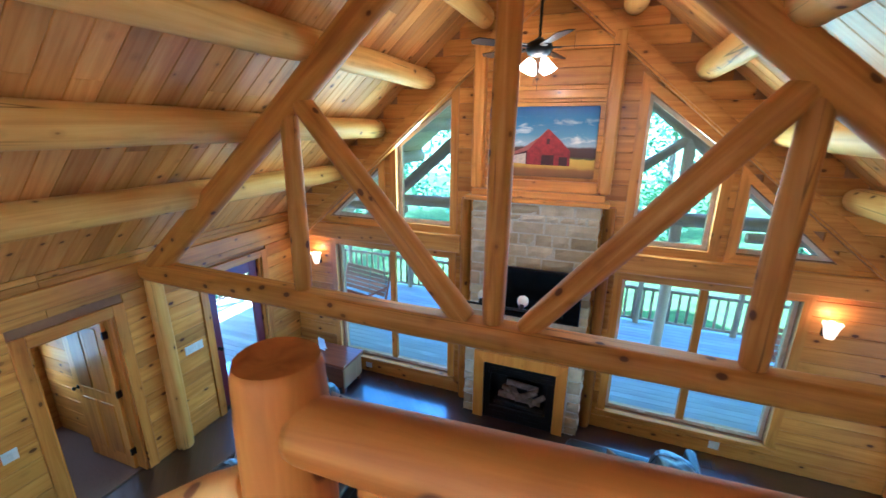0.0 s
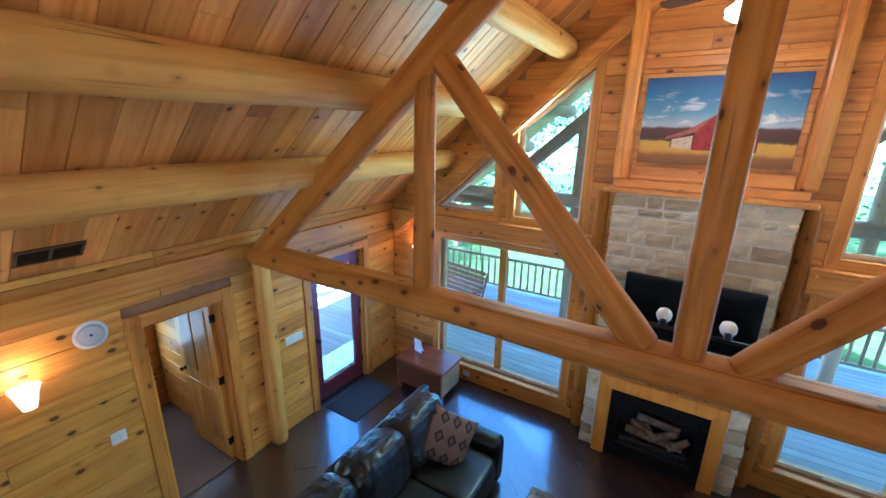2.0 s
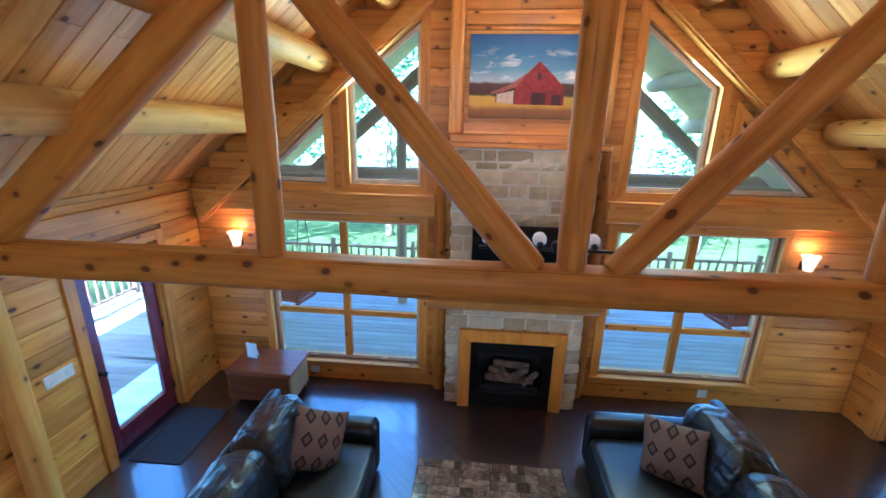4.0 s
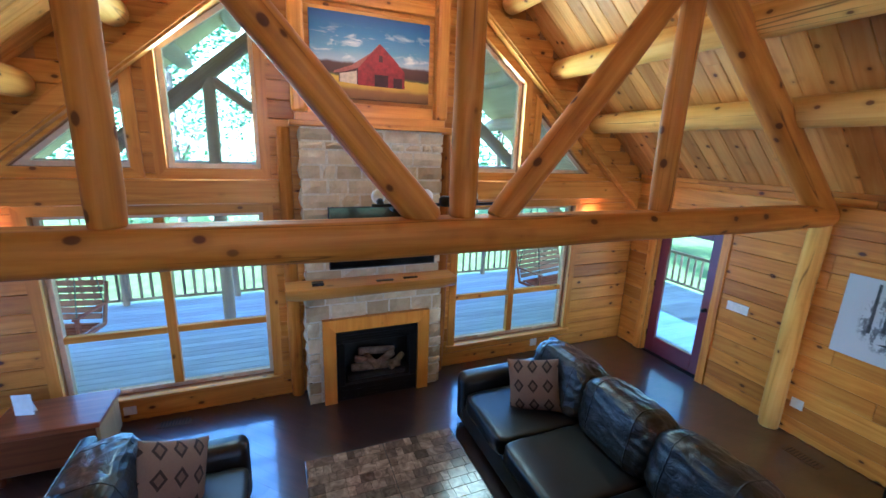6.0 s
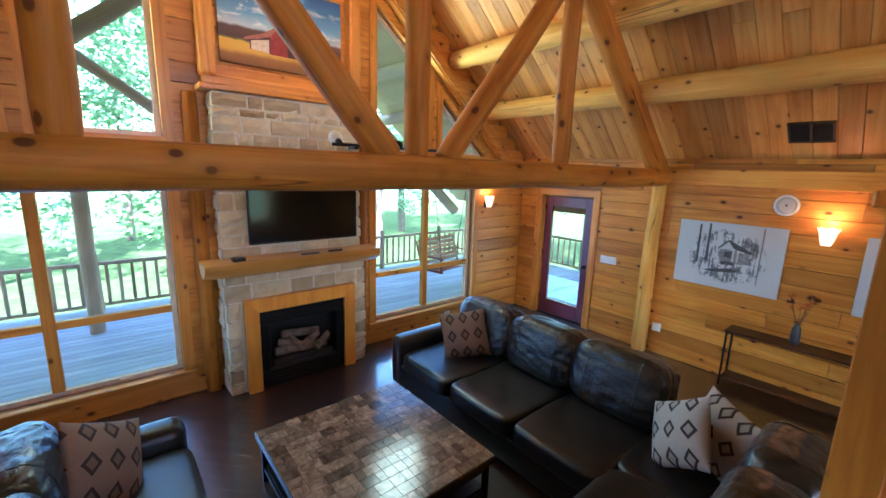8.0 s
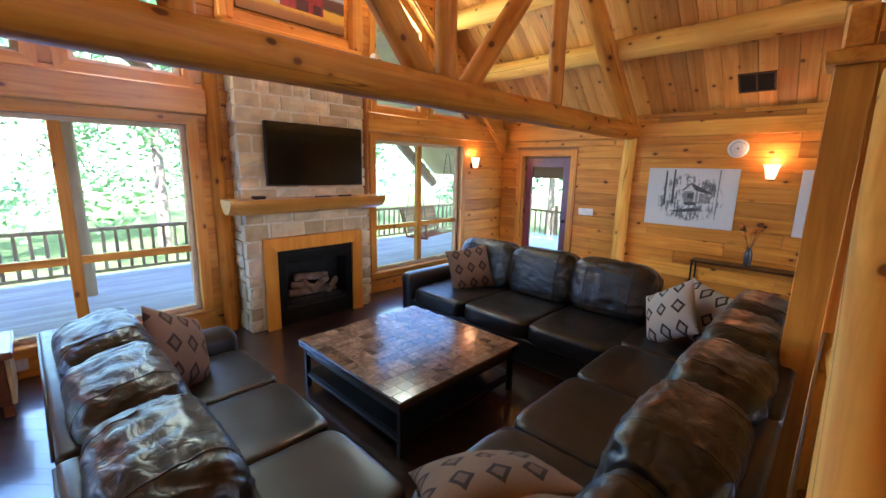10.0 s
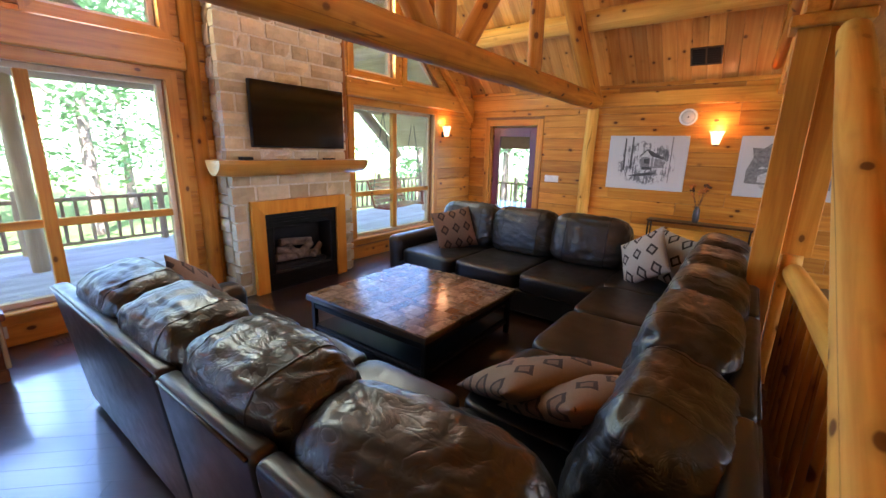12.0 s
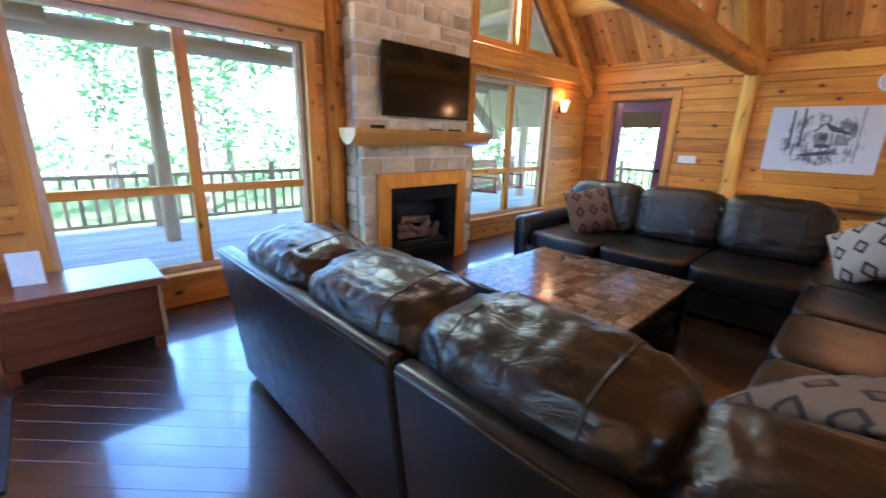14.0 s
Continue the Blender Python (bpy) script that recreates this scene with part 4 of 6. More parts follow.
# west run: local x runs south to north mirrored, back to the west
section("sofa_section", "dark brown leather sectional run with puffy back cushions", pose(-2.63, 4.34, 0, 0, 0, -90), 2.26, 1.04,
        (0.22, 2.24, 3), (0.22, 2.24, 3), arm_left=True, seed=1, panels=(0, 1.58, 2.26))
back_run = section("sofa_section", "dark brown leather sectional run backing on to the stair rail", pose(-2.60, 1.04, 0), 4.26, 1.08,
        (0.62, 3.95, 5), (0.95, 3.30, 3), seed=4, panels=(0, 1.02, 2.1, 3.2, 4.26))
side = box(0.02, 1.02, 0.02, 0.11, 0.035, 0.83, bevel=0.03, seg=4)
for v in side.verts:
    v.co.y -= 0.085 * max(0, (v.co.z - 0.1)) / 0.74
side_panel = part("back_panel", side, M_LEATHER, back_run, smooth=True)
side_panel.matrix_basis = pose(-0.03, 1.06, 0, 0, 0, -90)
wedge = part("back_cushion", cushion(0.78, 0.40, 0.55, 3.3, 0.0105, 33, 30), M_LEATHER_SOFT, back_run, smooth=True)
wedge.matrix_basis = pose(0.22, 0.72, 0.66, 11, 0, -84)
corner = part("seat_cushion", cushion(0.92, 0.86, 0.19, 9, 0.006, 51, 12, 0.012), M_LEATHER, back_run, smooth=True)
corner.matrix_basis = pose(0.50, 0.65, 0.365)
corner = part("seat_cushion", cushion(0.92, 0.86, 0.19, 9, 0.006, 53, 12, 0.012), M_LEATHER, back_run, smooth=True)
corner.matrix_basis = pose(3.74, 0.65, 0.365)
section("sofa_section", "dark brown leather sectional run facing the coffee table", pose(1.66, 2.08, 0, 0, 0, 90), 2.58, 1.22,
        (0.0, 2.34, 3), (0.0, 2.36, 3), arm_right=True, seed=9, panels=(0, 1.3, 2.58))

M_CARPET2 = plain("charcoal_mat", (0.035, 0.038, 0.042), 0.95, vary=0.25, scale=200, relief=0.3)
tagged(part("door_mat", box(-4.18, -3.62, 4.10, 4.95, 0.001, 0.012, bevel=0.004), M_CARPET2), "charcoal door mat inside the glazed door", "mat")

# ---- coffee table ----
TX0, TX1, TY0, TY1, TZ = -1.18, 0.12, 2.70, 4.03, 0.425
table = thing("coffee_table", "square coffee table of brown stone tiles on a black steel frame", "table", pose((TX0 + TX1) / 2, (TY0 + TY1) / 2, 0, 0, 0, 0))
tinv = table.matrix_world.inverted()
M_TILE, tn, tl, tb = material("brown_marble_tile", 0.16, 0, 0.2)
vec, rnd = coords(tn, tl, (1, 1, 1), "Object", "piece")
n1 = noise_tex(tn, tl, vec, 9, 6, 0.65, 1.5)
r = ramp(tn, [(0.3, (0.08, 0.055, 0.042)), (0.5, (0.20, 0.145, 0.11)), (0.72, (0.36, 0.28, 0.22))])
tl.new(n1, r.inputs[0])
per = ramp(tn, [(0.0, (0.35, 0.32, 0.30)), (0.4, (0.75, 0.70, 0.66)), (1.0, (1.25, 1.2, 1.12))])
tl.new(rnd, per.inputs[0])
tl.new(mix(tn, tl, 1.0, r.outputs[0], per.outputs[0], "MULTIPLY"), tb.inputs["Base Color"])


def tpart(name, bm, mat, label=""):
    o = part(name, bm, mat, table, label)
    o.matrix_parent_inverse = tinv
    return o


tpart("tabletop", box(TX0, TX1, TY0, TY1, TZ - 0.06, TZ - 0.006, bevel=0.006), plain("table_edge", (0.06, 0.04, 0.03), 0.25, coat=0.3))
for x in (TX0 + 0.03, TX1 - 0.07):
    for y in (TY0 + 0.03, TY1 - 0.07):
        tpart("leg", box(x, x + 0.04, y, y + 0.04, 0.0, TZ - 0.061, bevel=0.003), M_BLACK)
for y in (TY0 + 0.035, TY1 - 0.065):
    tpart("rail", box(TX0 + 0.071, TX1 - 0.071, y, y + 0.03, 0.30, 0.34, bevel=0.003), M_BLACK)
    tpart("rail", box(TX0 + 0.071, TX1 - 0.071, y, y + 0.03, 0.10, 0.13, bevel=0.003), M_BLACK)
for x in (TX0 + 0.035, TX1 - 0.065):
    tpart("rail", box(x, x + 0.03, TY0 + 0.071, TY1 - 0.071, 0.30, 0.34, bevel=0.003), M_BLACK)
    tpart("rail", box(x, x + 0.03, TY0 + 0.071, TY1 - 0.071, 0.10, 0.13, bevel=0.003), M_BLACK)
tpart("seam", box((TX0 + TX1) / 2 - 0.0025, (TX0 + TX1) / 2 + 0.0025, TY0 + 0.002, TY1 - 0.002, TZ - 0.005, TZ + 0.0008), M_BLACK)
tpart("lower_shelf", box(TX0 + 0.05, TX1 - 0.05, TY0 + 0.06, TY1 - 0.06, 0.131, 0.15), M_BLACK)

# ---- television and things on the mantel ----
M_SCREEN = plain("black_screen", (0.006, 0.006, 0.007), 0.10, vary=0.0, relief=0)
tv = thing("television", "flat black wall-mounted television over the mantel", "television", pose(-0.17, 5.42, 1.97))
part("body", box(-0.61, 0.61, -0.015, 0.035, -0.345, 0.345, bevel=0.006), M_BLACK, tv)
part("screen", box(-0.60, 0.60, -0.019, -0.0152, -0.325, 0.338), M_SCREEN, tv, "glossy dark screen")
part("wall_bracket", box(-0.15, 0.15, 0.036, 0.075, -0.12, 0.12), M_BLACK, tv)
M_GREY = plain("grey_plastic", (0.08, 0.08, 0.085), 0.5)
tagged(part("remote_control", box(0.02, 0.19, 5.27, 5.315, 1.497, 1.515, bevel=0.006), M_BLACK), "black remote control on the mantel", "remote")
tagged(part("remote_control", box(-0.30, -0.10, 5.25, 5.29, 1.497, 1.515, bevel=0.006), M_GREY), "grey remote control on the mantel", "remote")
tagged(part("streaming_box", box(-0.98, -0.86, 5.27, 5.36, 1.497, 1.53, bevel=0.006), M_BLACK), "small black box at the end of the mantel", "device")

# ---- barn painting ----
M_SKYP, pn, pl, pb = material("painted_canvas", 0.6)
tc = pn.new("ShaderNodeTexCoord")
sep = pn.new("ShaderNodeSeparateXYZ")
pl.new(tc.outputs["Object"], sep.inputs[0])
mp = pn.new("ShaderNodeMapRange")
mp.inputs[1].default_value, mp.inputs[2].default_value = -0.41, 0.41
pl.new(sep.outputs[2], mp.inputs[0])
grad = ramp(pn, [(0.0, (0.20, 0.09, 0.015)), (0.10, (0.30, 0.12, 0.02)), (0.155, (0.62, 0.36, 0.03)), (0.26, (0.66, 0.42, 0.04)), (0.275, (0.10, 0.09, 0.02)), (0.30, (0.07, 0.025, 0.015)), (0.42, (0.10, 0.04, 0.03)), (0.45, (0.40, 0.50, 0.60)), (0.6, (0.13, 0.30, 0.50)), (0.8, (0.04, 0.16, 0.38)), (1.0, (0.015, 0.07, 0.24))])
wob = noise_tex(pn, pl, tc.outputs["Object"], 7, 5, 0.6)
add = pn.new("ShaderNodeMath")
add.operation = "MULTIPLY_ADD"
add.inputs[1].default_value = 0.06
pl.new(wob, add.inputs[0])
pl.new(mp.outputs[0], add.inputs[2])
sub = pn.new("ShaderNodeMath")
sub.operation = "SUBTRACT"
sub.inputs[1].default_value = 0.03
pl.new(add.outputs[0], sub.inputs[0])
pl.new(sub.outputs[0], grad.inputs[0])
cs = pn.new("ShaderNodeMapping")
cs.inputs["Scale"].default_value = (2.2, 1, 6.5)
pl.new(tc.outputs["Object"], cs.inputs[0])
cl = noise_tex(pn, pl, cs.outputs[0], 1.7, 5, 0.6, 0.6)
cm = ramp(pn, [(0.54, (0, 0, 0)), (0.68, (1, 1, 1))])
pl.new(cl, cm.inputs[0])
hi = ramp(pn, [(0.42, (0, 0, 0)), (0.5, (1, 1, 1)), (0.72, (0.9, 0.9, 0.9)), (0.88, (0, 0, 0))])
pl.new(mp.outputs[0], hi.inputs[0])
cloud = mix(pn, pl, 1.0, cm.outputs[0], hi.outputs[0], "MULTIPLY")
pl.new(mix(pn, pl, cloud, grad.outputs[0], (0.80, 0.80, 0.78)), pb.inputs["Base Color"])
art = thing("barn_painting", "framed-less canvas of a red barn under a blue sky", "painting", pose(-0.235, 5.715, 3.86))
part("canvas", box(-0.645, 0.645, -0.022, 0.015, -0.415, 0.415, bevel=0.003), M_SKYP, art)
M_BARN = plain("barn_red_paint", (0.26, 0.012, 0.014), 0.6, vary=0.35, scale=20)
M_BARND = plain("barn_dark_paint", (0.05, 0.006, 0.008), 0.6, vary=0.3, scale=20)
M_BARNR = plain("barn_roof_paint", (0.34, 0.10, 0.07), 0.6, vary=0.3, scale=26)
M_PALE = plain("pale_paint", (0.62, 0.50, 0.38), 0.6, vary=0.2, scale=26)


def flat(name, pts, mat, y, th=0.0015):
    return part(name, prism(pts, th, Matrix.Translation((0, y - th, 0))), mat, art)


flat("barn_roof", [(-0.22, -0.075), (-0.02, 0.06), (0.075, 0.16), (0.09, 0.15), (-0.05, 0.0), (-0.16, -0.12), (-0.42, -0.17), (-0.40, -0.145)], M_BARNR, -0.0221)
flat("barn_side", [(-0.36, -0.17), (-0.10, -0.08), (-0.10, -0.27), (-0.36, -0.25)], M_BARND, -0.0224)
flat("lean_to", [(-0.35, -0.17), (-0.17, -0.13), (-0.17, -0.265), (-0.35, -0.25)], M_PALE, -0.0243)
flat("barn_front", [(-0.16, -0.27), (0.36, -0.275), (0.355, -0.10), (0.24, 0.02), (0.085, 0.158), (-0.06, 0.01), (-0.16, -0.11)], M_BARN, -0.0241)
flat("barn_door", [(0.02, -0.272), (0.17, -0.272), (0.17, -0.15), (0.02, -0.15)], M_BARND, -0.0261)
flat("barn_window", [(0.07, -0.02), (0.11, -0.02), (0.11, 0.045), (0.07, 0.045)], M_BARND, -0.0261)
flat("shed", [(0.23, -0.272), (0.33, -0.272), (0.33, -0.17), (0.23, -0.17)], M_BARND, -0.0261)

# ---- lamps ----
M_SHADE = glow("lit_glass_shade", (1.0, 0.58, 0.26), 0.26)
M_BULB = glow("lit_bulb", (1.0, 0.88, 0.66), 1.0)


def sconce(m, label, watts=0.45):
    """A wall lamp; local -y points into the room."""
    s = thing("wall_sconce", label, "lamp", m, group="wall sconces")
    part("back_plate", box(-0.04, 0.04, -0.018, 0, -0.09, 0.02, bevel=0.008), M_BLACK, s)
    part("arm", tube([(0.008, 0), (0.008, 0.07)], 8, True, along((0, -0.015, -0.06), (0, -0.085, -0.06))), M_BLACK, s)
    sh = bmesh.new()
    rows = []
    for r, z in ((0.038, -0.075), (0.052, -0.02), (0.066, 0.05), (0.084, 0.10)):
        rows.append([sh.verts.new((r * 1.1 * math.cos(2 * math.pi * k / 24), -0.09 + r * 0.9 * math.sin(2 * math.pi * k / 24), z + (0.008 * math.sin(6 * math.pi * k / 12) if z > 0.08 else 0))) for k in range(24)])
    for a, b in zip(rows, rows[1:]):
        for k in range(24):
            sh.faces.new((a[k], a[(k + 1) % 24], b[(k + 1) % 24], b[k]))
    sh.faces.new(rows[0][::-1])
    part("shade", sh, M_SHADE, s, "glowing amber glass shade", True)
    lamp = new("sconce_light", bpy.data.lights.new("sconce_light", "POINT"))
    lamp.data.energy, lamp.data.color, lamp.data.shadow_soft_size = watts, (1.0, 0.55, 0.22), 0.05
    lamp.matrix_world = m @ Matrix.Translation((0, -0.11, 0.16))
    return s


sconce(pose(2.98, YN - 0.022, 1.95), "amber glass wall sconce, lit, on the gable wall")
sconce(pose(-3.70, YN - 0.022, 1.95), "amber glass wall sconce, lit, on the gable wall")
sconce(pose(XE - 0.022, 1.62, 1.88, 0, 0, -90), "amber glass wall sconce, lit, between the prints", 0.6)
sconce(pose(XW + 0.022, 1.40, 1.83, 0, 0, 90), "amber glass wall sconce, lit, beside the bedroom door", 0.6)

# ---- ceiling fan ----
fan = thing("ceiling_fan", "dark ceiling fan with lit bell shades on a long rod", "fan", pose(-0.16, 4.62, 4.72))
part("rod", tube([(0.014, 0.05), (0.014, 1.10)], 10), M_BLACK, fan)
part("motor", tube([(0.03, -0.07), (0.10, -0.05), (0.125, 0.0), (0.115, 0.045), (0.05, 0.075), (0.02, 0.10)], 24), M_BLACK, fan, smooth=True)
part("canopy", tube([(0.02, 1.02), (0.07, 1.08), (0.075, 1.12)], 18), M_BLACK, fan, smooth=True)
M_BLADE = wood("fan_blade_wood", "x", (0.03, 0.014, 0.008), (0.05, 0.022, 0.012), (0.07, 0.03, 0.016), 0.4, 0)
for k in range(5):
    a = radians(8 + 72 * k)
    bl = prism([(0.16, -0.05), (0.30, -0.065), (0.66, -0.07), (0.70, 0.0), (0.66, 0.07), (0.30, 0.065), (0.16, 0.05)], 0.008, Matrix.Rotation(-math.pi / 2, 4, "X"))
    o = part("blade", bl, M_BLADE, fan)
    o.matrix_basis = pose(0, 0, 0.02, 0, 0, 8 + 72 * k) @ pose(0, 0, 0, 10, 0, 0)
    o = part("blade_iron", box(0.09, 0.20, -0.02, 0.02, 0.0, 0.012), M_BLACK, fan)
    o.matrix_basis = pose(0, 0, 0.005, 0, 0, 8 + 72 * k)
for k in range(4):
    o = part("lamp_shade", tube([(0.022, 0), (0.04, -0.03), (0.055, -0.08), (0.07, -0.11)], 16, False), M_BULB, fan, "lit frosted bell shade", True)
    o.matrix_basis = pose(0, 0, -0.09, 0, 0, 45 + 90 * k) @ pose(0.08, 0, 0, 0, -32, 0)
part("pull_chain", tube([(0.002, -0.36), (0.002, -0.07)], 6), M_BLACK, fan)
fl = new("fan_light", bpy.data.lights.new("fan_light", "POINT"))
fl.data.energy, fl.data.color, fl.data.shadow_soft_size = 3.6, (1.0, 0.70, 0.40), 0.10
fl.location = (-0.16, 4.62, 4.46)

# ---- spot bar behind the truss chord ----
spots = thing("spot_light_bar", "black bar of unlit frosted globe spots behind the log truss", "lamp", pose(-0.19, 3.53, 2.60))
M_FROST = plain("frosted_globe", (0.74, 0.72, 0.66), 0.35, vary=0.05)
part("bar", tube([(0.011, -0.53), (0.011, 0.53)], 10, True, Matrix.Rotation(math.pi / 2, 4, "Y")), M_BLACK, spots, smooth=True)
for x in (-0.40, 0.40):
    part("bracket", box(x - 0.015, x + 0.015, -0.09, 0.008, -0.03, -0.008, bevel=0.003), M_BLACK, spots)
part("canopy", tube([(0.045, 0), (0.045, 0.05), (0.03, 0.065)], 16, True, Matrix.Translation((-0.03, 0, -0.01))), M_BLACK, spots, smooth=True)
for x in (-0.47, -0.14, 0.20):
    part("socket", tube([(0.012, 0.0), (0.022, 0.015), (0.024, 0.05)], 12, True, along((x, 0, 0.0), (x, 0.05, 0.03))), M_BLACK, spots, smooth=True)
    part("globe", tube([(0.004, 0.04), (0.026, 0.045), (0.042, 0.07), (0.046, 0.095), (0.038, 0.12), (0.018, 0.136), (0.003, 0.14)], 18, True, along((x, 0, 0.0), (x, 0.05, 0.03))), M_FROST, spots, "frosted white globe", True)

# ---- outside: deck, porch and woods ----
# Grey boards; the blue of skylight is mixed into their colour.
M_DECK = wood("skylight_blue_deck_boards", "x", (0.40, 0.50, 0.66), (0.47, 0.58, 0.75), (0.53, 0.64, 0.82), 0.75, 0, 0, "Position", spread=0.12, relief=0.3)
# Porch logs are paled: window glare is put into the wood's colour.
M_PORCH = wood("glare_paled_porch_pine", "z", (0.58, 0.45, 0.35), (0.68, 0.56, 0.46), (0.76, 0.66, 0.56), 0.6, 0.4, 0)
M_RAIL = wood("weathered_rail", "z", (0.36, 0.27, 0.21), (0.50, 0.40, 0.33), (0.60, 0.50, 0.43), 0.75, 0, 0)
M_GRASS = plain("grass", (0.06, 0.12, 0.03), 0.95, vary=0.5, scale=3, relief=0.4)
gr = bmesh.new()
bmesh.ops.create_grid(gr, x_segments=60, y_segments=60, size=1500)
for v in gr.verts:
    v.co.z = -1.6
tagged(part("ground", gr, M_GRASS), "grassy ground round the house", "ground", kind="structure")
deck = thing("deck", "grey board deck along the gable end and sides", "deck", kind="structure")
dd = {}
y = YN + WT + 0.01
while y < 9.75:
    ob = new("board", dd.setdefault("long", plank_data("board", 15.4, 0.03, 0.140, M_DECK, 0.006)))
    ob.parent = deck
    ob.matrix_world = pose(-0.15, y + 0.07, -0.08, -90)
    y += 0.143
y = 1.0
while y < YN + WT:
    for x in (-6.5, 6.17):
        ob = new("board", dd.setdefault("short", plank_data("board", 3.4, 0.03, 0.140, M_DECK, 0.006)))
        ob.parent = deck
        ob.matrix_world = pose(x + (0.35 if x < 0 else -0.35), y + 0.07, -0.08, -90)
    y += 0.143
part("joist_skirt", box(-7.8, 7.5, 5.95, 9.75, -0.35, -0.115), M_RAIL, deck)

rail = thing("deck_railing", "brown wooden deck railing with round peeled balusters", "railing")
def rail_run(p0, p1):
    p0, p1 = Vector(p0), Vector(p1)
    n = (p1 - p0).length
    m = Matrix.Translation(p0) @ (p1 - p0).to_track_quat("X", "Z").to_matrix().to_4x4()
    for nm, z0, z1, w in (("top_rail", 0.80, 0.86, 0.035), ("bottom_rail", 0.10, 0.15, 0.025)):
        o = part(nm, box(0, n, -w, w, z0, z1, bevel=0.006), M_RAIL, rail)
        o.matrix_basis = m
    o = None
    me = dd.get("bal")
    k = 0.12
    while k < n:
        if me is None:
            o = part("baluster", tube([(0.024, 0.149), (0.028, 0.3), (0.027, 0.6), (0.024, 0.802)], 8), M_RAIL, rail, smooth=True)
            me = dd["bal"] = o.data
        else:
            o = new("baluster", me)
            o.parent = rail
        o.matrix_basis = m @ Matrix.Translation((k, 0, 0))
        k += 0.172
    k = 0.0
    while k < n + 0.01:
        o = log("rail_post", m @ Vector((k, 0, -0.09)), m @ Vector((k, 0, 1.0)), 0.06, 0.055, M_RAIL, rail, int(k * 10))
        k += 1.83
rail_run((-7.6, 9.65, -0.08), (7.4, 9.65, -0.08))
rail_run((-7.7, 1.0, -0.08), (-7.7, 9.6, -0.08))
rail_run((7.5, 1.0, -0.08), (7.5, 9.6, -0.08))

M_SOFFIT = wood("pale_soffit_boards", "y", (0.62, 0.50, 0.34), (0.72, 0.60, 0.43), (0.80, 0.70, 0.54), 0.7, 0.4, 0, "Position", spread=0.1)
porch = thing("porch", "log porch roof frame over the deck", "porch")
PY = 8.5
for x in (-2.14, 1.82):
    log("porch_post", (x, PY, -0.09), (x, PY, 4.05), 0.10, 0.09, M_PORCH, porch, int(x * 7))
for x in (-6.2, 5.9):
    log("porch_post", (x, PY, -0.09), (x, PY, 2.45), 0.12, 0.11, M_PORCH, porch, int(x * 7))
log("porch_beam", (-6.4, PY, 2.52), (6.1, PY, 2.52), 0.12, 0.12, M_PORCH, porch, 5)
for s in (-1, 1):
    log("porch_rafter", (XC + s * 4.9, PY, 5.62 - PITCH * 4.9), (XC, PY, 5.62), 0.12, 0.11, M_PORCH, porch, 6 + s)
    log("porch_brace", (XC + s * 2.0, PY, 3.9), (XC + s * 0.3, PY, 2.65), 0.08, 0.08, M_PORCH, porch, 9 + s)
    p = prism([(0, 0.03), (s * 5.3, 0.03 - PITCH * 5.3), (s * 5.3, 0.25 - PITCH * 5.3), (0, 0.25)], 2.95, Matrix.Translation((XC, YN + WT + 0.003, RIDGE)))
    part("porch_roof", p, M_SOFFIT, porch, "pale board porch soffit")
    for k, dx in enumerate((3.05, 2.32, 1.58, 0.82)):
        log("porch_purlin", (XC + s * dx, YN + WT + 0.02, RIDGE - 0.12 - PITCH * dx), (XC + s * dx, 8.8, RIDGE - 0.12 - PITCH * dx), 0.12, 0.115, M_PORCH, porch, 300 + k, seg=12)

# Unseen slabs added so that the side decks lie out of the sun.
for s, xe in ((-1, XW - WT), (1, XE + WT)):
    x1 = xe + s * 3.6
    p = prism([(xe, 2.86), (x1, 2.50), (x1, 2.62), (xe, 2.98)] if s > 0 else [(x1, 2.50), (xe, 2.86), (xe, 2.98), (x1, 2.62)], 10.5, Matrix.Translation((0, -0.5, 0)))
    part("side_roof", p, M_SOFFIT, porch)

# hanging swing benches on the deck
M_BENCH = wood("red_bench_wood", "x", (0.22, 0.055, 0.03), (0.32, 0.085, 0.05), (0.40, 0.12, 0.07), 0.5, 0)


def swing(m):
    """A slatted porch swing on chains; its seat faces local -y."""
    s = thing("porch_swing", "reddish slatted wooden porch swing hung on chains", "swing", m, group="porch swings")
    for k in range(5):
        part("seat_slat", box(-0.62, 0.62, -0.25 + 0.1 * k, -0.17 + 0.1 * k, 0.45, 0.472, bevel=0.004), M_BENCH, s)
    for k in range(6):
        o = part("back_slat", box(-0.62, 0.62, -0.012, 0.012, 0.06 + 0.095 * k, 0.14 + 0.095 * k, bevel=0.004), M_BENCH, s)
        o.matrix_basis = pose(0, 0.26, 0.45, -18)
    for x in (-0.66, 0.62):
        part("seat_rail", box(x, x + 0.04, -0.27, 0.30, 0.40, 0.449, bevel=0.004), M_BENCH, s)
        part("arm", box(x - 0.01, x + 0.05, -0.28, 0.40, 0.70, 0.728, bevel=0.006), M_BENCH, s)
        part("arm_post", box(x, x + 0.04, -0.25, -0.20, 0.45, 0.699, bevel=0.004), M_BENCH, s)
        o = part("back_post", box(x, x + 0.04, -0.02, 0.02, 0.0, 0.62, bevel=0.004), M_BENCH, s)
        o.matrix_basis = pose(0, 0.29, 0.42, -18)
        for y in (-0.22, 0.34):
            o = part("chain", tube([(0.008, 0), (0.008, (Vector((x + 0.02, 0.06, 2.47)) - Vector((x + 0.02, y, 0.72))).length)], 6), M_GREY, s)
            o.matrix_basis = along((x + 0.02, y, 0.72), (x + 0.02, 0.06, 2.47))


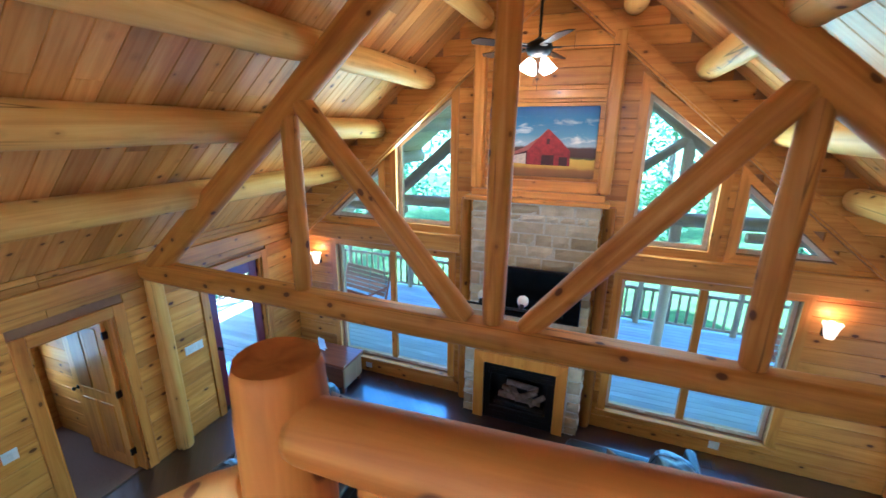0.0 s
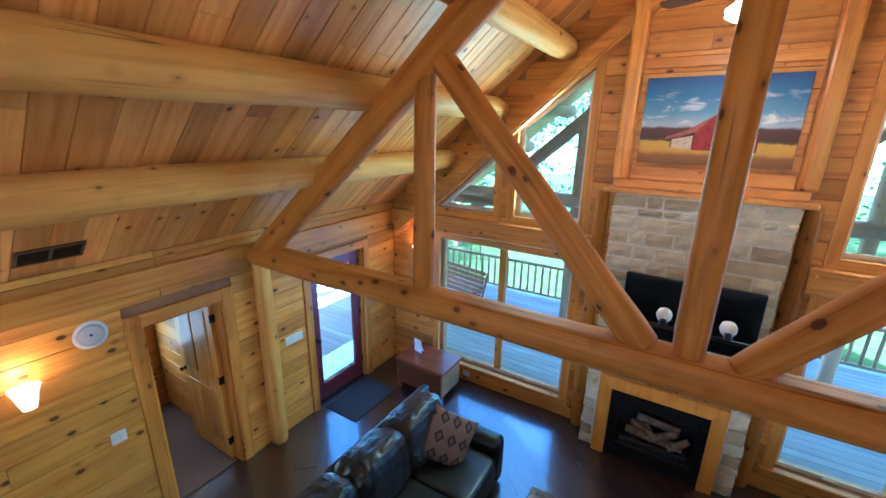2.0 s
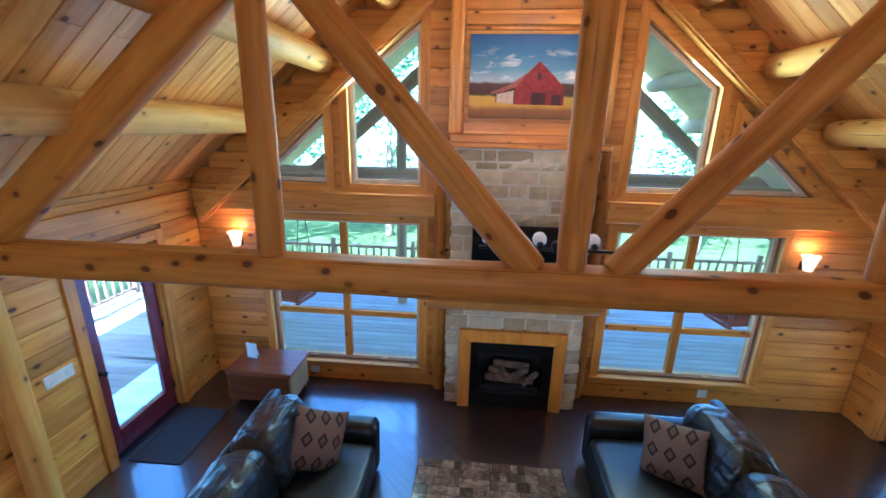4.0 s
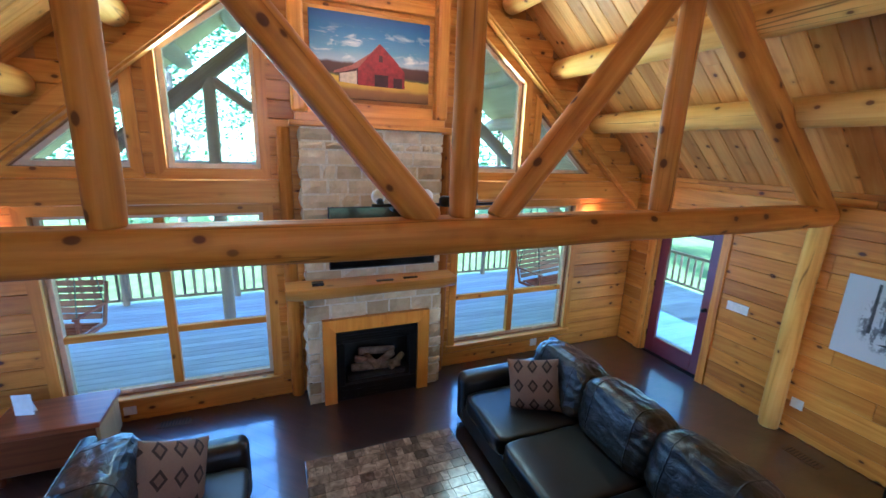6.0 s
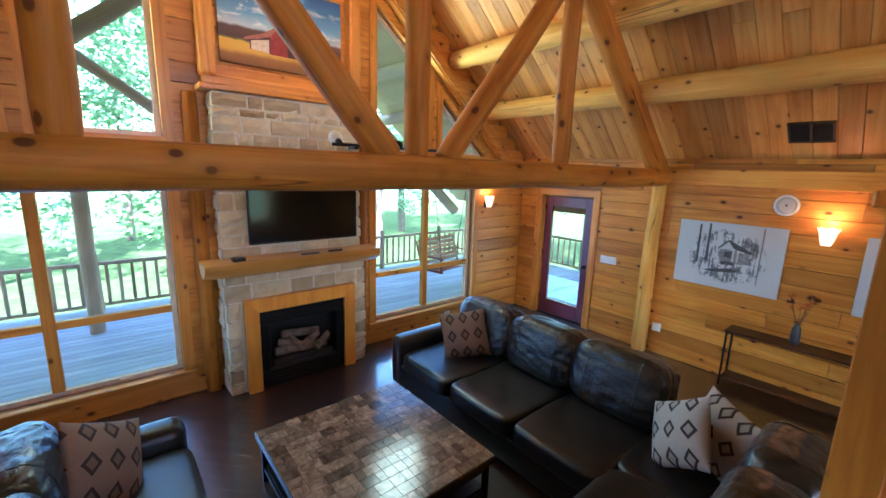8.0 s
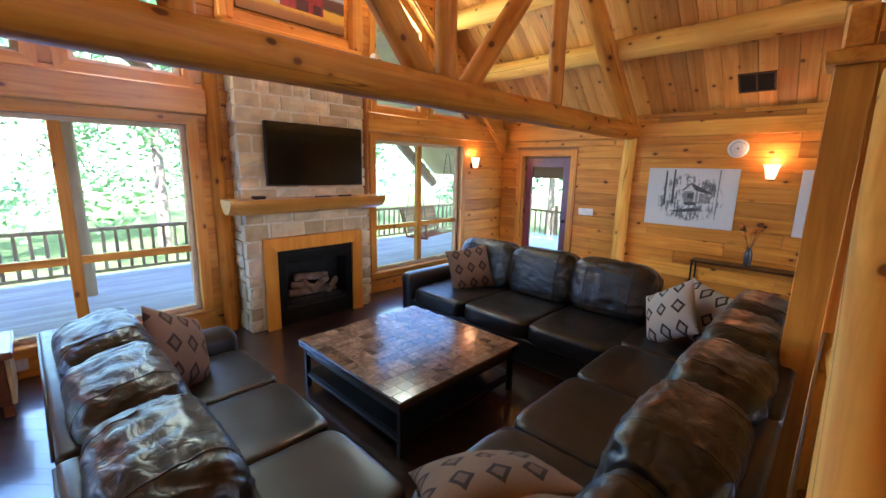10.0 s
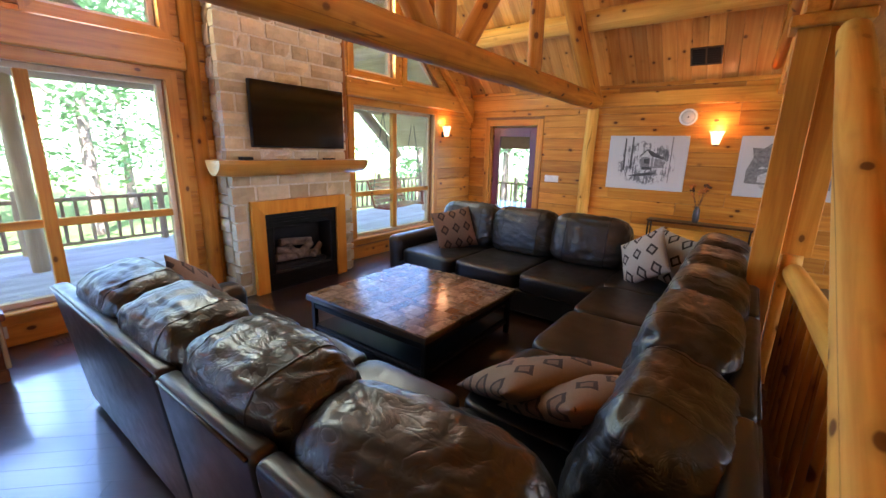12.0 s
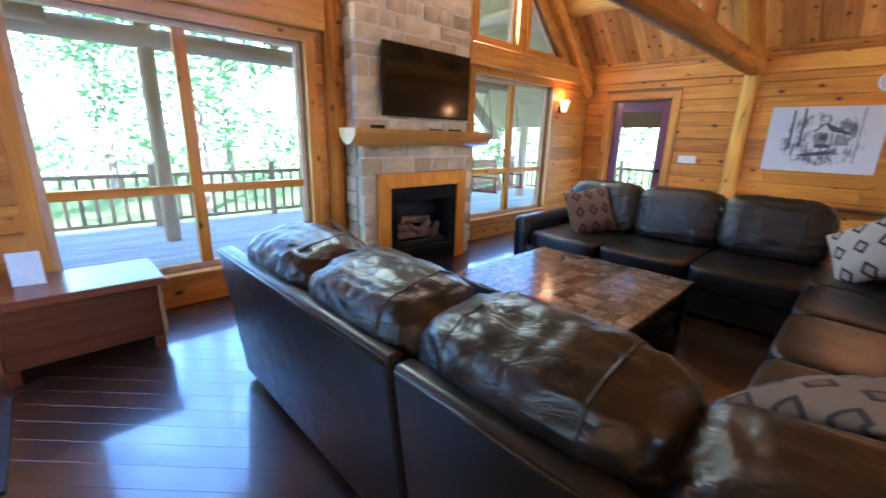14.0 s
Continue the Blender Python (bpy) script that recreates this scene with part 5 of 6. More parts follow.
swing(pose(3.95, 7.65, -0.078, 0, 0, 12))
swing(pose(-4.35, 7.65, -0.078, 0, 0, -12))
for x in (-4.35, 3.95):
    log("swing_beam", (x - 1.3, 7.71, 2.47), (x + 1.3, 7.71, 2.47), 0.08, 0.08, M_PORCH, porch, int(x * 9))


# woods
M_LEAF, fn, fl_, fb_ = material("leaf_green", 0.6)
vec, rnd = coords(fn, fl_, (1, 1, 1), "Object", "island")
r = ramp(fn, [(0.0, (0.13, 0.27, 0.14)), (0.5, (0.18, 0.35, 0.19)), (1.0, (0.26, 0.42, 0.25))])
fl_.new(rnd, r.inputs[0])
fl_.new(r.outputs[0], fb_.inputs["Base Color"])
fb_.inputs["Transmission Weight"].default_value = 0.0
fb_.inputs["Subsurface Weight"].default_value = 0.0
M_BARK = plain("bark", (0.20, 0.17, 0.14), 0.9, vary=0.4, scale=10, relief=0.5)


def leaf_mesh(name, count, radius, height, base, seed):
    rnd = random.Random(seed)
    verts, faces = [], []
    clumps = [(rnd.uniform(-1, 1) * radius * 0.75, rnd.uniform(-1, 1) * radius * 0.75, base + height * rnd.random() ** 0.9, rnd.uniform(0.5, 1.2) * radius * 0.38) for _ in range(34)]
    for _ in range(count):
        cx, cy, cz, cr = rnd.choice(clumps)
        f = 1.0 - 0.55 * abs((cz - base) / height - 0.35)
        d = Vector((rnd.gauss(0, 1), rnd.gauss(0, 1), rnd.gauss(0, 0.8))).normalized() * cr * rnd.uniform(0.55, 1.0)
        c = Vector((cx * f, cy * f, cz)) + d
        a = Vector((rnd.gauss(0, 1), rnd.gauss(0, 1), rnd.gauss(0, 0.6))).normalized()
        b = a.orthogonal().normalized()
        s = rnd.uniform(0.07, 0.15)
        i = len(verts)
        verts += [tuple(c - a * s), tuple(c + b * s * 0.6), tuple(c + a * s), tuple(c - b * s * 0.6)]
        faces.append((i, i + 1, i + 2, i + 3))
    return raw_mesh(name, verts, faces, M_LEAF)


def tree(m, seed, height=11.0):
    t = thing("tree", "leafy green tree beyond the deck", "tree", m, group="woods")
    tr = log("trunk", (0, 0, 0), (0.2, 0.1, height * 0.8), 0.20, 0.06, M_BARK, None, seed)
    tr.parent = t
    rnd = random.Random(seed)
    for k in range(7):
        z = height * rnd.uniform(0.25, 0.7)
        an = rnd.uniform(0, 6.28)
        l = rnd.uniform(1.2, 2.4)
        lm = log("limb", (0.1, 0.05, z), (math.cos(an) * l, math.sin(an) * l, z + l * 0.7), 0.07, 0.02, M_BARK, None, seed + k, seg=8)
        lm.parent = t
    cr = new("crown", leaf_mesh("crown", 5000, 3.2, height * 0.85, height * 0.12, seed))
    cr.parent = t
    return t


t1 = tree(pose(-9.5, 17.0, -1.6), 1)
t2 = tree(pose(-4.8, 19.5, -1.6), 2, 12.0)
rt = random.Random(5)
for x, y in ((1.0, 19.5), (8.5, 18.5), (14, 15), (-14, 18), (4, 26), (-1, 27), (18, 19), (-13, 9), (-15, 4), (13.5, 10), (14.5, 5), (-12, 21), (13, 23)):
    copy_thing(rt.choice((t1, t2)), pose(x, y, -1.6, 0, 0, rt.uniform(0, 360)) @ Matrix.Scale(rt.uniform(0.85, 1.25), 4))
# The woods sheet glows, putting outdoor brightness into its own surface.
M_FAR, qn, ql, qb = material("glowing_far_woods", 0.95)
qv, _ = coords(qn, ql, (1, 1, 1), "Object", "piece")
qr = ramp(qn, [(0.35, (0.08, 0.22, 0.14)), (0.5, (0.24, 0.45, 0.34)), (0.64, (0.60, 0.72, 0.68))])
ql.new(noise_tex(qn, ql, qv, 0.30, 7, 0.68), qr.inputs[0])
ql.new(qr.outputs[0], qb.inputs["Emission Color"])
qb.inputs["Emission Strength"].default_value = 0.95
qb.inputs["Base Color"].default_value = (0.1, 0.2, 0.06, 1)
far = bmesh.new()
seg = 48
prev = None
for k in range(seg + 1):
    an = math.pi * (-0.25 + 1.5 * k / seg)
    h = 20 + 4 * noise.noise(Vector((k * 0.7, 0, 0)))
    p = (55 * math.cos(an), 55 * math.sin(an))
    cur = (far.verts.new((*p, -1.6)), far.verts.new((p[0] * 1.05, p[1] * 1.05, h)))
    if prev:
        far.faces.new((prev[0], cur[0], cur[1], prev[1]))
    prev = cur
tagged(part("backdrop", far, M_FAR), "glowing backdrop of distant green woods", "woods", kind="structure")


# ---- stair, its rails and the loft rail ----
stair = thing("staircase", "open pine stair with log stringers going up to the loft", "stairs")
N, RISE, X0, X1 = 14, 2.62 / 14, -3.38, -0.13
RUN = (X1 - X0) / (N - 1)
for k in range(N - 1):
    part("tread", box(X0 + k * RUN, X0 + (k + 1) * RUN + 0.03, 0.02, 0.76, (k + 1) * RISE - 0.05, (k + 1) * RISE, bevel=0.012), M_TRIM_Y, stair)
    part("riser", box(X0 + k * RUN + 0.03, X0 + k * RUN + 0.05, 0.03, 0.75, k * RISE + 0.001, (k + 1) * RISE - 0.051), M_TRIM_Y, stair)


def line(x, dz=0.0):
    return 0.70 + 0.643 * (x + 2.5) + dz


log("stringer", (-3.45, 0.80, line(-3.45)), (0.0, 0.83, line(0.0)), 0.075, 0.075, M_LOG_PALE, stair, 201)
log("stringer", (-3.45, -0.05, line(-3.45)), (0.0, -0.05, line(0.0)), 0.075, 0.075, M_LOG_PALE, stair, 202)
log("handrail", (-2.9, 0.74, 1.31), (-0.12, 0.97, 3.27), 0.06, 0.06, M_LOG_PALE, stair, 203, round_end=1.6)
log("handrail_post", (-2.35, 0.79, line(-2.35, 0.04)), (-2.35, 0.79, 1.66), 0.04, 0.04, M_LOG_PALE, stair, 210, seg=12)
newel = tagged(log("newel_post", (-0.05, 1.0, 2.62), (-0.05, 1.0, 3.575), 0.10, 0.092, M_LOG, None, 230, seg=22, round_end=0.4), "thick peeled log newel post with a cracked top", "post")
crack = part("crack", box(-0.0025, 0.0035, -0.111, -0.06, 0.10, 0.92), plain("crack_shadow_wood", (0.035, 0.012, 0.006), 0.8), None)
crack.parent = newel
crack.matrix_parent_inverse = newel.matrix_world.inverted()
crack.matrix_world = pose(-0.05, 1.0, 2.62, 0, 0, 22)
lrail = thing("loft_railing", "stout peeled log railing along the loft edge", "railing")
log("top_rail", (0.0, 1.0, 3.44), (XE - 0.03, 1.12, 3.53), 0.072, 0.072, M_LOG, lrail, 231)
log("bottom_rail", (0.02, 1.0, 2.80), (XE - 0.03, 1.12, 2.80), 0.06, 0.06, M_LOG, lrail, 232)
for k in range(26):
    x = 0.16 + 0.145 * k
    log("baluster", (x, 1.0 + 0.03 * x, 2.83), (x, 1.0 + 0.03 * x, 3.42), 0.03, 0.03, M_LOG, lrail, 240 + k, seg=10)

# square post under the loft beam, its board, and the guard rail of the lower stair
sq = thing("loft_post", "square pine post with a capping plate under the loft beam", "post")
part("post", box(0.15, 0.30, 0.91, 1.06, 0.0, 2.375, bevel=0.004), M_TRIM_Z, sq)
part("side_board", box(0.18, 0.29, 0.76, 0.9095, 1.06, 2.375, bevel=0.003), M_TRIM_Z, sq)
part("cap_plate", box(0.10, 0.37, 0.74, 1.10, 2.377, 2.438, bevel=0.008), M_TRIM_X, sq)
guard = thing("stair_guard", "log guard rail over the lower stair", "railing")
log("top_rail", (0.22, 0.83, 0.945), (-1.75, 0.73, 0.945), 0.062, 0.058, M_LOG_PALE, guard, 260)
log("end_post", (0.235, 0.835, 0.0), (0.235, 0.835, 1.055), 0.055, 0.055, M_LOG_PALE, guard, 262)
log("bottom_rail", (0.22, 0.83, 0.12), (-1.75, 0.73, 0.12), 0.045, 0.045, M_LOG, guard, 263)
for k in range(13):
    x = -1.70 + 0.15 * k
    y = 0.83 + 0.0508 * (x - 0.22)
    log("baluster", (x, y, 0.14), (x, y, 0.95), 0.026, 0.026, M_LOG, guard, 270 + k, seg=10)

# ---- wall fittings ----
M_FABRIC = plain("speaker_cloth", (0.55, 0.55, 0.54), 0.8, scale=200, relief=0.2)


def speaker(m):
    s = thing("wall_speaker", "round white flush speaker in the pine wall", "speaker", m, group="wall speakers")
    part("rim", tube([(0.085, 0), (0.112, 0.0), (0.118, 0.006), (0.110, 0.012), (0.092, 0.012)], 30, False), M_WHITE, s, smooth=True)
    part("grille", tube([(0.001, 0.004), (0.09, 0.004), (0.094, 0.009), (0.06, 0.013), (0.001, 0.014)], 30), M_FABRIC, s, smooth=True)
    part("badge", tube([(0.001, 0.0141), (0.012, 0.0141), (0.012, 0.017), (0.001, 0.017)], 12), M_GREY, s)


speaker(along((XE - 0.023, 2.01, 2.185), (0, 2.01, 2.185)))
speaker(along((XW + 0.023, 1.855, 2.125), (0, 1.855, 2.125)))


def plate(m, gangs, label):
    """A switch or socket plate; local z points into the room, local x is its width."""
    w = 0.035 + 0.023 * gangs
    s = thing("switch_plate", label, "switch", m, group="switch plates")
    part("plate", box(-w, w, -0.058, 0.058, 0, 0.007, bevel=0.003), M_WHITE, s)
    for k in range(gangs):
        x = (k - (gangs - 1) / 2) * 0.046
        part("rocker", box(x - 0.016, x + 0.016, -0.033, 0.033, 0.0072, 0.011, bevel=0.002), M_WHITE, s)


def on_wall(x, y, z, to):
    m = along((x, y, z), (x + to[0], y + to[1], z))
    zax = Vector((to[0], to[1], 0)).normalized()
    up = Vector((0, 0, 1))
    xax = up.cross(zax)
    r = Matrix((xax, up, zax)).transposed().to_4x4()
    return Matrix.Translation((x, y, z)) @ r


plate(on_wall(XE - 0.023, 3.99, 1.19, (-1, 0)), 4, "wide white switch plate beside the glazed door")
plate(on_wall(XW + 0.023, 3.74, 1.23, (1, 0)), 4, "wide white switch plate beside the glazed door")
plate(on_wall(XW + 0.023, 1.87, 1.12, (1, 0)), 1, "white switch plate beside the bedroom doorway")
plate(on_wall(XE - 0.023, 0.035, 1.15, (-1, 0)), 1, "white switch plate on the pine wall")
plate(on_wall(XE - 0.023, 0.85, 0.28, (-1, 0)), 1, "white socket plate near the floor")
plate(on_wall(XE - 0.023, 3.18, 0.38, (-1, 0)), 1, "white socket plate near the log post")
plate(on_wall(2.22, YN - 0.023, 0.15, (0, -1)), 1, "white socket plate under the window")
plate(on_wall(-2.85, YN - 0.023, 0.14, (0, -1)), 1, "white socket plate under the window")

# ceiling grilles
M_BRONZE = plain("bronze_metal", (0.10, 0.065, 0.04), 0.45, 0.5)
def grille(m, w, h):
    g = thing("ceiling_grille", "dark metal air grille in the sloping ceiling", "vent", m, group="ceiling grilles")
    part("backing", box(-w / 2, w / 2, -h / 2, h / 2, 0.001, 0.004), M_SOOT, g)
    for a, b, c, d in ((-w / 2, w / 2, -h / 2, -h / 2 + 0.02), (-w / 2, w / 2, h / 2 - 0.02, h / 2), (-w / 2, -w / 2 + 0.02, -h / 2 + 0.0205, h / 2 - 0.0205), (w / 2 - 0.02, w / 2, -h / 2 + 0.0205, h / 2 - 0.0205), (-0.01, 0.01, -h / 2 + 0.0205, h / 2 - 0.0205)):
        part("frame", box(a, b, c, d, 0.001, 0.014, bevel=0.003), M_BRONZE, g)
    for k in range(7):
        z = -h / 2 + 0.035 + (h - 0.07) * k / 6
        part("slat", box(-w / 2 + 0.021, w / 2 - 0.021, z - 0.006, z + 0.006, 0.005, 0.010), M_BLACK, g)


def slope_pose(sign, dx, y):
    a = math.atan(PITCH)
    nrm = Vector((-sign * math.sin(a), 0, -math.cos(a)))
    xax = Vector((0, 1, 0))
    yax = nrm.cross(xax)
    r = Matrix((xax, yax, nrm)).transposed().to_4x4()
    return Matrix.Translation((XC + sign * dx, y, RIDGE - PITCH * dx)) @ r


grille(slope_pose(1, 3.80, 1.88), 0.37, 0.28)
grille(slope_pose(-1, 3.86, 1.70), 0.38, 0.20)


def floor_vent(m):
    g = thing("floor_register", "brown metal floor register", "vent", m, group="floor registers")
    part("frame", box(-0.16, 0.16, -0.07, 0.07, 0.001, 0.006, bevel=0.002), M_BRONZE, g)
    for k in range(9):
        x = -0.12 + 0.03 * k
        part("slot", box(x - 0.004, x + 0.004, -0.05, 0.05, 0.0062, 0.008), M_SOOT, g)


floor_vent(pose(3.62, 2.90, 0, 0, 0, 90))
floor_vent(pose(-2.42, 5.57, 0))
floor_vent(pose(2.05, 5.52, 0))

# ---- prints on the east wall ----
M_PAPER = plain("white_print_paper", (0.54, 0.55, 0.58), 0.6, vary=0.06, scale=5, relief=0.02)
M_INK, kn, kl, kb = material("grey_ink_wash", 0.6)
tc2 = kn.new("ShaderNodeTexCoord")
n1 = noise_tex(kn, kl, tc2.outputs["Object"], 9, 7, 0.7, 0.5)
mpg = kn.new("ShaderNodeMapping")
mpg.inputs["Scale"].default_value = (26, 1, 3.0)
kl.new(tc2.outputs["Object"], mpg.inputs[0])
n2 = noise_tex(kn, kl, mpg.outputs[0], 1, 5, 0.7)
addn = kn.new("ShaderNodeMath")
kl.new(n1, addn.inputs[0])
kl.new(n2, addn.inputs[1])
sp = kn.new("ShaderNodeVectorMath")
sp.operation = "LENGTH"
scl = kn.new("ShaderNodeMapping")
scl.inputs["Scale"].default_value = (1.95, 0, 2.45)
kl.new(tc2.outputs["Object"], scl.inputs[0])
kl.new(scl.outputs[0], sp.inputs[0])
gr1 = ramp(kn, [(0.72, (0.03, 0.03, 0.035)), (0.98, (0.22, 0.22, 0.24)), (1.2, (0.55, 0.55, 0.58))])
kl.new(addn.outputs[0], gr1.inputs[0])
fadev = kn.new("ShaderNodeMath")
fadev.operation = "MULTIPLY_ADD"
fadev.inputs[1].default_value = 0.35
kl.new(n1, fadev.inputs[0])
kl.new(sp.outputs["Value"], fadev.inputs[2])
fade = ramp(kn, [(0.88, (0, 0, 0)), (1.16, (1, 1, 1))])
kl.new(fadev.outputs[0], fade.inputs[0])
kl.new(mix(kn, kl, fade.outputs[0], gr1.outputs[0], (0.54, 0.54, 0.57)), kb.inputs["Base Color"])
M_INKD = plain("dark_ink", (0.065, 0.065, 0.07), 0.6, vary=0.5, scale=30)
M_INKM = plain("mid_ink", (0.20, 0.20, 0.21), 0.6, vary=0.4, scale=30)
M_INKL = plain("light_ink", (0.50, 0.50, 0.52), 0.6, vary=0.25, scale=30)


def print_sheet(y0, y1, z0, z1, shapes, label):
    w, h = y1 - y0, z1 - z0
    m = Matrix.Translation((XE - 0.026, (y0 + y1) / 2, (z0 + z1) / 2)) @ Matrix.Rotation(-math.pi / 2, 4, "Z")
    p = thing("art_print", label, "picture", m, group="black and white prints")
    part("sheet", box(-w / 2, w / 2, -0.010, 0.0, -h / 2, h / 2, bevel=0.002), M_PAPER, p)
    part("drawing", box(-w / 2 + 0.012, w / 2 - 0.012, -0.0125, -0.0102, -h / 2 + 0.012, h / 2 - 0.012), M_INK, p, "grey ink drawing")
    for k, (nm, pts, mat) in enumerate(shapes):
        y = -0.0128 - 0.0004 * k
        part(nm, prism([(x * w / 2, z * h / 2) for x, z in pts], 0.0003, Matrix.Translation((0, y, 0))), mat, p)


cabin = [("cabin_wall", [(-0.10, -0.22), (0.42, -0.16), (0.42, 0.14), (0.0, 0.22), (-0.10, 0.2)], M_INKM),
         ("cabin_roof", [(-0.18, 0.24), (0.02, 0.52), (0.48, 0.20), (0.44, 0.14), (0.06, 0.30)], M_INKD),
         ("porch", [(-0.14, 0.22), (0.02, 0.46), (0.14, 0.24)], M_INKL),
         ("opening", [(-0.04, -0.02), (0.10, -0.02), (0.10, 0.16), (-0.04, 0.16)], M_INKD),
         ("porch_post", [(0.115, -0.16), (0.145, -0.16), (0.145, 0.24), (0.115, 0.24)], M_INKL),
         ("porch_post", [(0.20, -0.12), (0.23, -0.12), (0.23, 0.2), (0.20, 0.2)], M_INKL),
         ("under_porch", [(-0.08, -0.26), (0.18, -0.24), (0.18, -0.14), (-0.08, -0.14)], M_INKD),
         ("shrub", [(-0.42, -0.50), (-0.20, -0.52), (0.16, -0.46), (0.30, -0.36), (0.1, -0.34), (-0.2, -0.42)], M_INKD),
         ("trunk", [(-0.58, -0.3), (-0.53, -0.3), (-0.54, 0.9), (-0.58, 0.9)], M_INKD),
         ("trunk", [(-0.40, -0.2), (-0.34, -0.2), (-0.35, 0.95), (-0.39, 0.95)], M_INKD),
         ("trunk", [(0.60, -0.7), (0.62, -0.7), (0.63, 0.95), (0.60, 0.95)], M_INKM)]
print_sheet(1.94, 3.05, 1.115, 1.925, cabin, "black and white print of a cabin in the woods")
barn = [("hill", [(-0.8, -0.55), (0.8, -0.65), (0.8, 0.1), (-0.8, -0.1)], M_INKM),
        ("house_wall", [(-0.55, -0.5), (0.6, -0.55), (0.6, 0.05), (0.15, 0.28), (-0.55, -0.15)], M_INKL),
        ("house_roof", [(-0.62, -0.2), (0.15, 0.36), (0.66, 0.08), (0.6, 0.02), (0.15, 0.27), (-0.55, -0.28)], M_INKM),
        ("tree_mass", [(-0.8, -0.1), (-0.66, -0.16), (-0.5, 0.02), (-0.38, -0.02), (-0.22, 0.2), (-0.05, 0.24), (0.12, 0.5), (0.02, 0.56), (0.0, 0.75), (-0.16, 0.66), (-0.4, 0.76), (-0.52, 0.6), (-0.75, 0.62), (-0.7, 0.3)], M_INKM),
        ("bush", [(-0.05, -0.55), (0.2, -0.56), (0.28, -0.3), (0.08, -0.16), (-0.06, -0.3)], M_INKD),
        ("bush", [(0.22, -0.56), (0.5, -0.56), (0.5, -0.25), (0.34, -0.2)], M_INKD),
        ("chimney", [(0.45, 0.4), (0.6, 0.38), (0.6, 0.7), (0.45, 0.7)], M_INKL)]
print_sheet(0.22, 1.33, 1.115, 1.925, barn, "black and white print of an old stone house")

# ---- console table with a vase ----
console = thing("console_table", "narrow console table of dark wood on a black metal frame", "table", pose(3.76, 1.66, 0))
M_WALNUT = wood("dark_walnut", "y", (0.05, 0.02, 0.012), (0.085, 0.036, 0.020), (0.12, 0.055, 0.03), 0.35, 0, 0.2)
part("top", box(-0.14, 0.14, -0.655, 0.655, 0.672, 0.70, bevel=0.004), M_WALNUT, console)
part("lower_shelf", box(-0.12, 0.12, -0.62, 0.62, 0.10, 0.125, bevel=0.004), M_WALNUT, console)
for y in (-0.64, 0.62):
    for x in (-0.135, 0.115):
        part("leg", box(x, x + 0.02, y, y + 0.02, 0, 0.671, bevel=0.002), M_BLACK, console)
    part("end_rail", box(-0.114, 0.114, y, y + 0.02, 0.08, 0.10), M_BLACK, console)
    part("end_rail", box(-0.114, 0.114, y, y + 0.02, 0.64, 0.66), M_BLACK, console)
vase = thing("vase", "slim dark grey vase of dried orange flowers on the console", "vase", pose(3.76, 1.70, 0.70))
part("body", tube([(0.03, 0), (0.042, 0.01), (0.045, 0.10), (0.040, 0.18), (0.026, 0.215), (0.024, 0.235)], 20), plain("dark_grey_glaze", (0.035, 0.04, 0.045), 0.3), vase, smooth=True)
M_PETAL = plain("dried_orange_petals", (0.55, 0.16, 0.03), 0.8, vary=0.5, scale=9)
M_STEM = plain("dry_stem", (0.14, 0.06, 0.03), 0.8)
rv = random.Random(3)
for k in range(9):
    an, l, lean = rv.uniform(0, 6.28), rv.uniform(0.14, 0.34), rv.uniform(0.05, 0.17)
    tip = Vector((math.cos(an) * lean * 0.7, math.sin(an) * lean, 0.22 + l))
    stem = tube([(0.003, 0), (0.002, (tip - Vector((0, 0, 0.18))).length)], 5)
    o = part("stem", stem, M_STEM, vase)
    o.matrix_basis = along((0, 0, 0.18), tip)
    fb2 = bmesh.new()
    heart = fb2.verts.new(tip)
    for q in range(12):
        d1 = Vector((rv.gauss(0, 1), rv.gauss(0, 1), rv.gauss(0, 1))).normalized()
        d2 = d1.orthogonal().normalized()
        s = rv.uniform(0.03, 0.055)
        fb2.faces.new([heart, fb2.verts.new(tip + d1 * s * 0.6 + d2 * s * 0.35), fb2.verts.new(tip + d1 * s), fb2.verts.new(tip + d1 * s * 0.6 - d2 * s * 0.35)])
    part("flower", fb2, M_PETAL if k % 4 else M_STEM, vase)

# ---- cedar chest under the west window ----
chest = thing("cedar_chest", "low reddish cedar chest with a slab top", "chest", pose(-3.26, 5.29, 0))
M_CEDAR = wood("red_cedar", "x", (0.11, 0.026, 0.010), (0.18, 0.050, 0.019), (0.28, 0.095, 0.038), 0.3, 0.5, 0.3, knot_scale=4)
M_CEDARL = wood("pale_sapwood", "z", (0.42, 0.25, 0.12), (0.55, 0.36, 0.18), (0.66, 0.46, 0.25), 0.35, 0.7, 0.3, knot_scale=9)
tp = box(-0.40, 0.42, -0.28, 0.27, 0.455, 0.51, bevel=0.012, seg=2)
for v in tp.verts:
    if v.co.y < -0.2:
        v.co.y += 0.02 * math.sin(v.co.x * 9)
part("top", tp, M_CEDAR, chest)
part("front", box(-0.37, 0.37, -0.25, -0.225, 0.10, 0.454, bevel=0.004), M_CEDAR, chest)
part("rear", box(-0.37, 0.37, 0.215, 0.24, 0.10, 0.454, bevel=0.004), M_CEDAR, chest)
for x in (-0.40, 0.371):
    part("end", box(x, x + 0.028, -0.25, 0.24, 0.10, 0.454, bevel=0.006), M_CEDARL if x > 0 else M_CEDAR, chest, "pale sapwood end board" if x > 0 else "")
part("floor_board", box(-0.37, 0.37, -0.224, 0.214, 0.10, 0.12), M_CEDAR, chest)
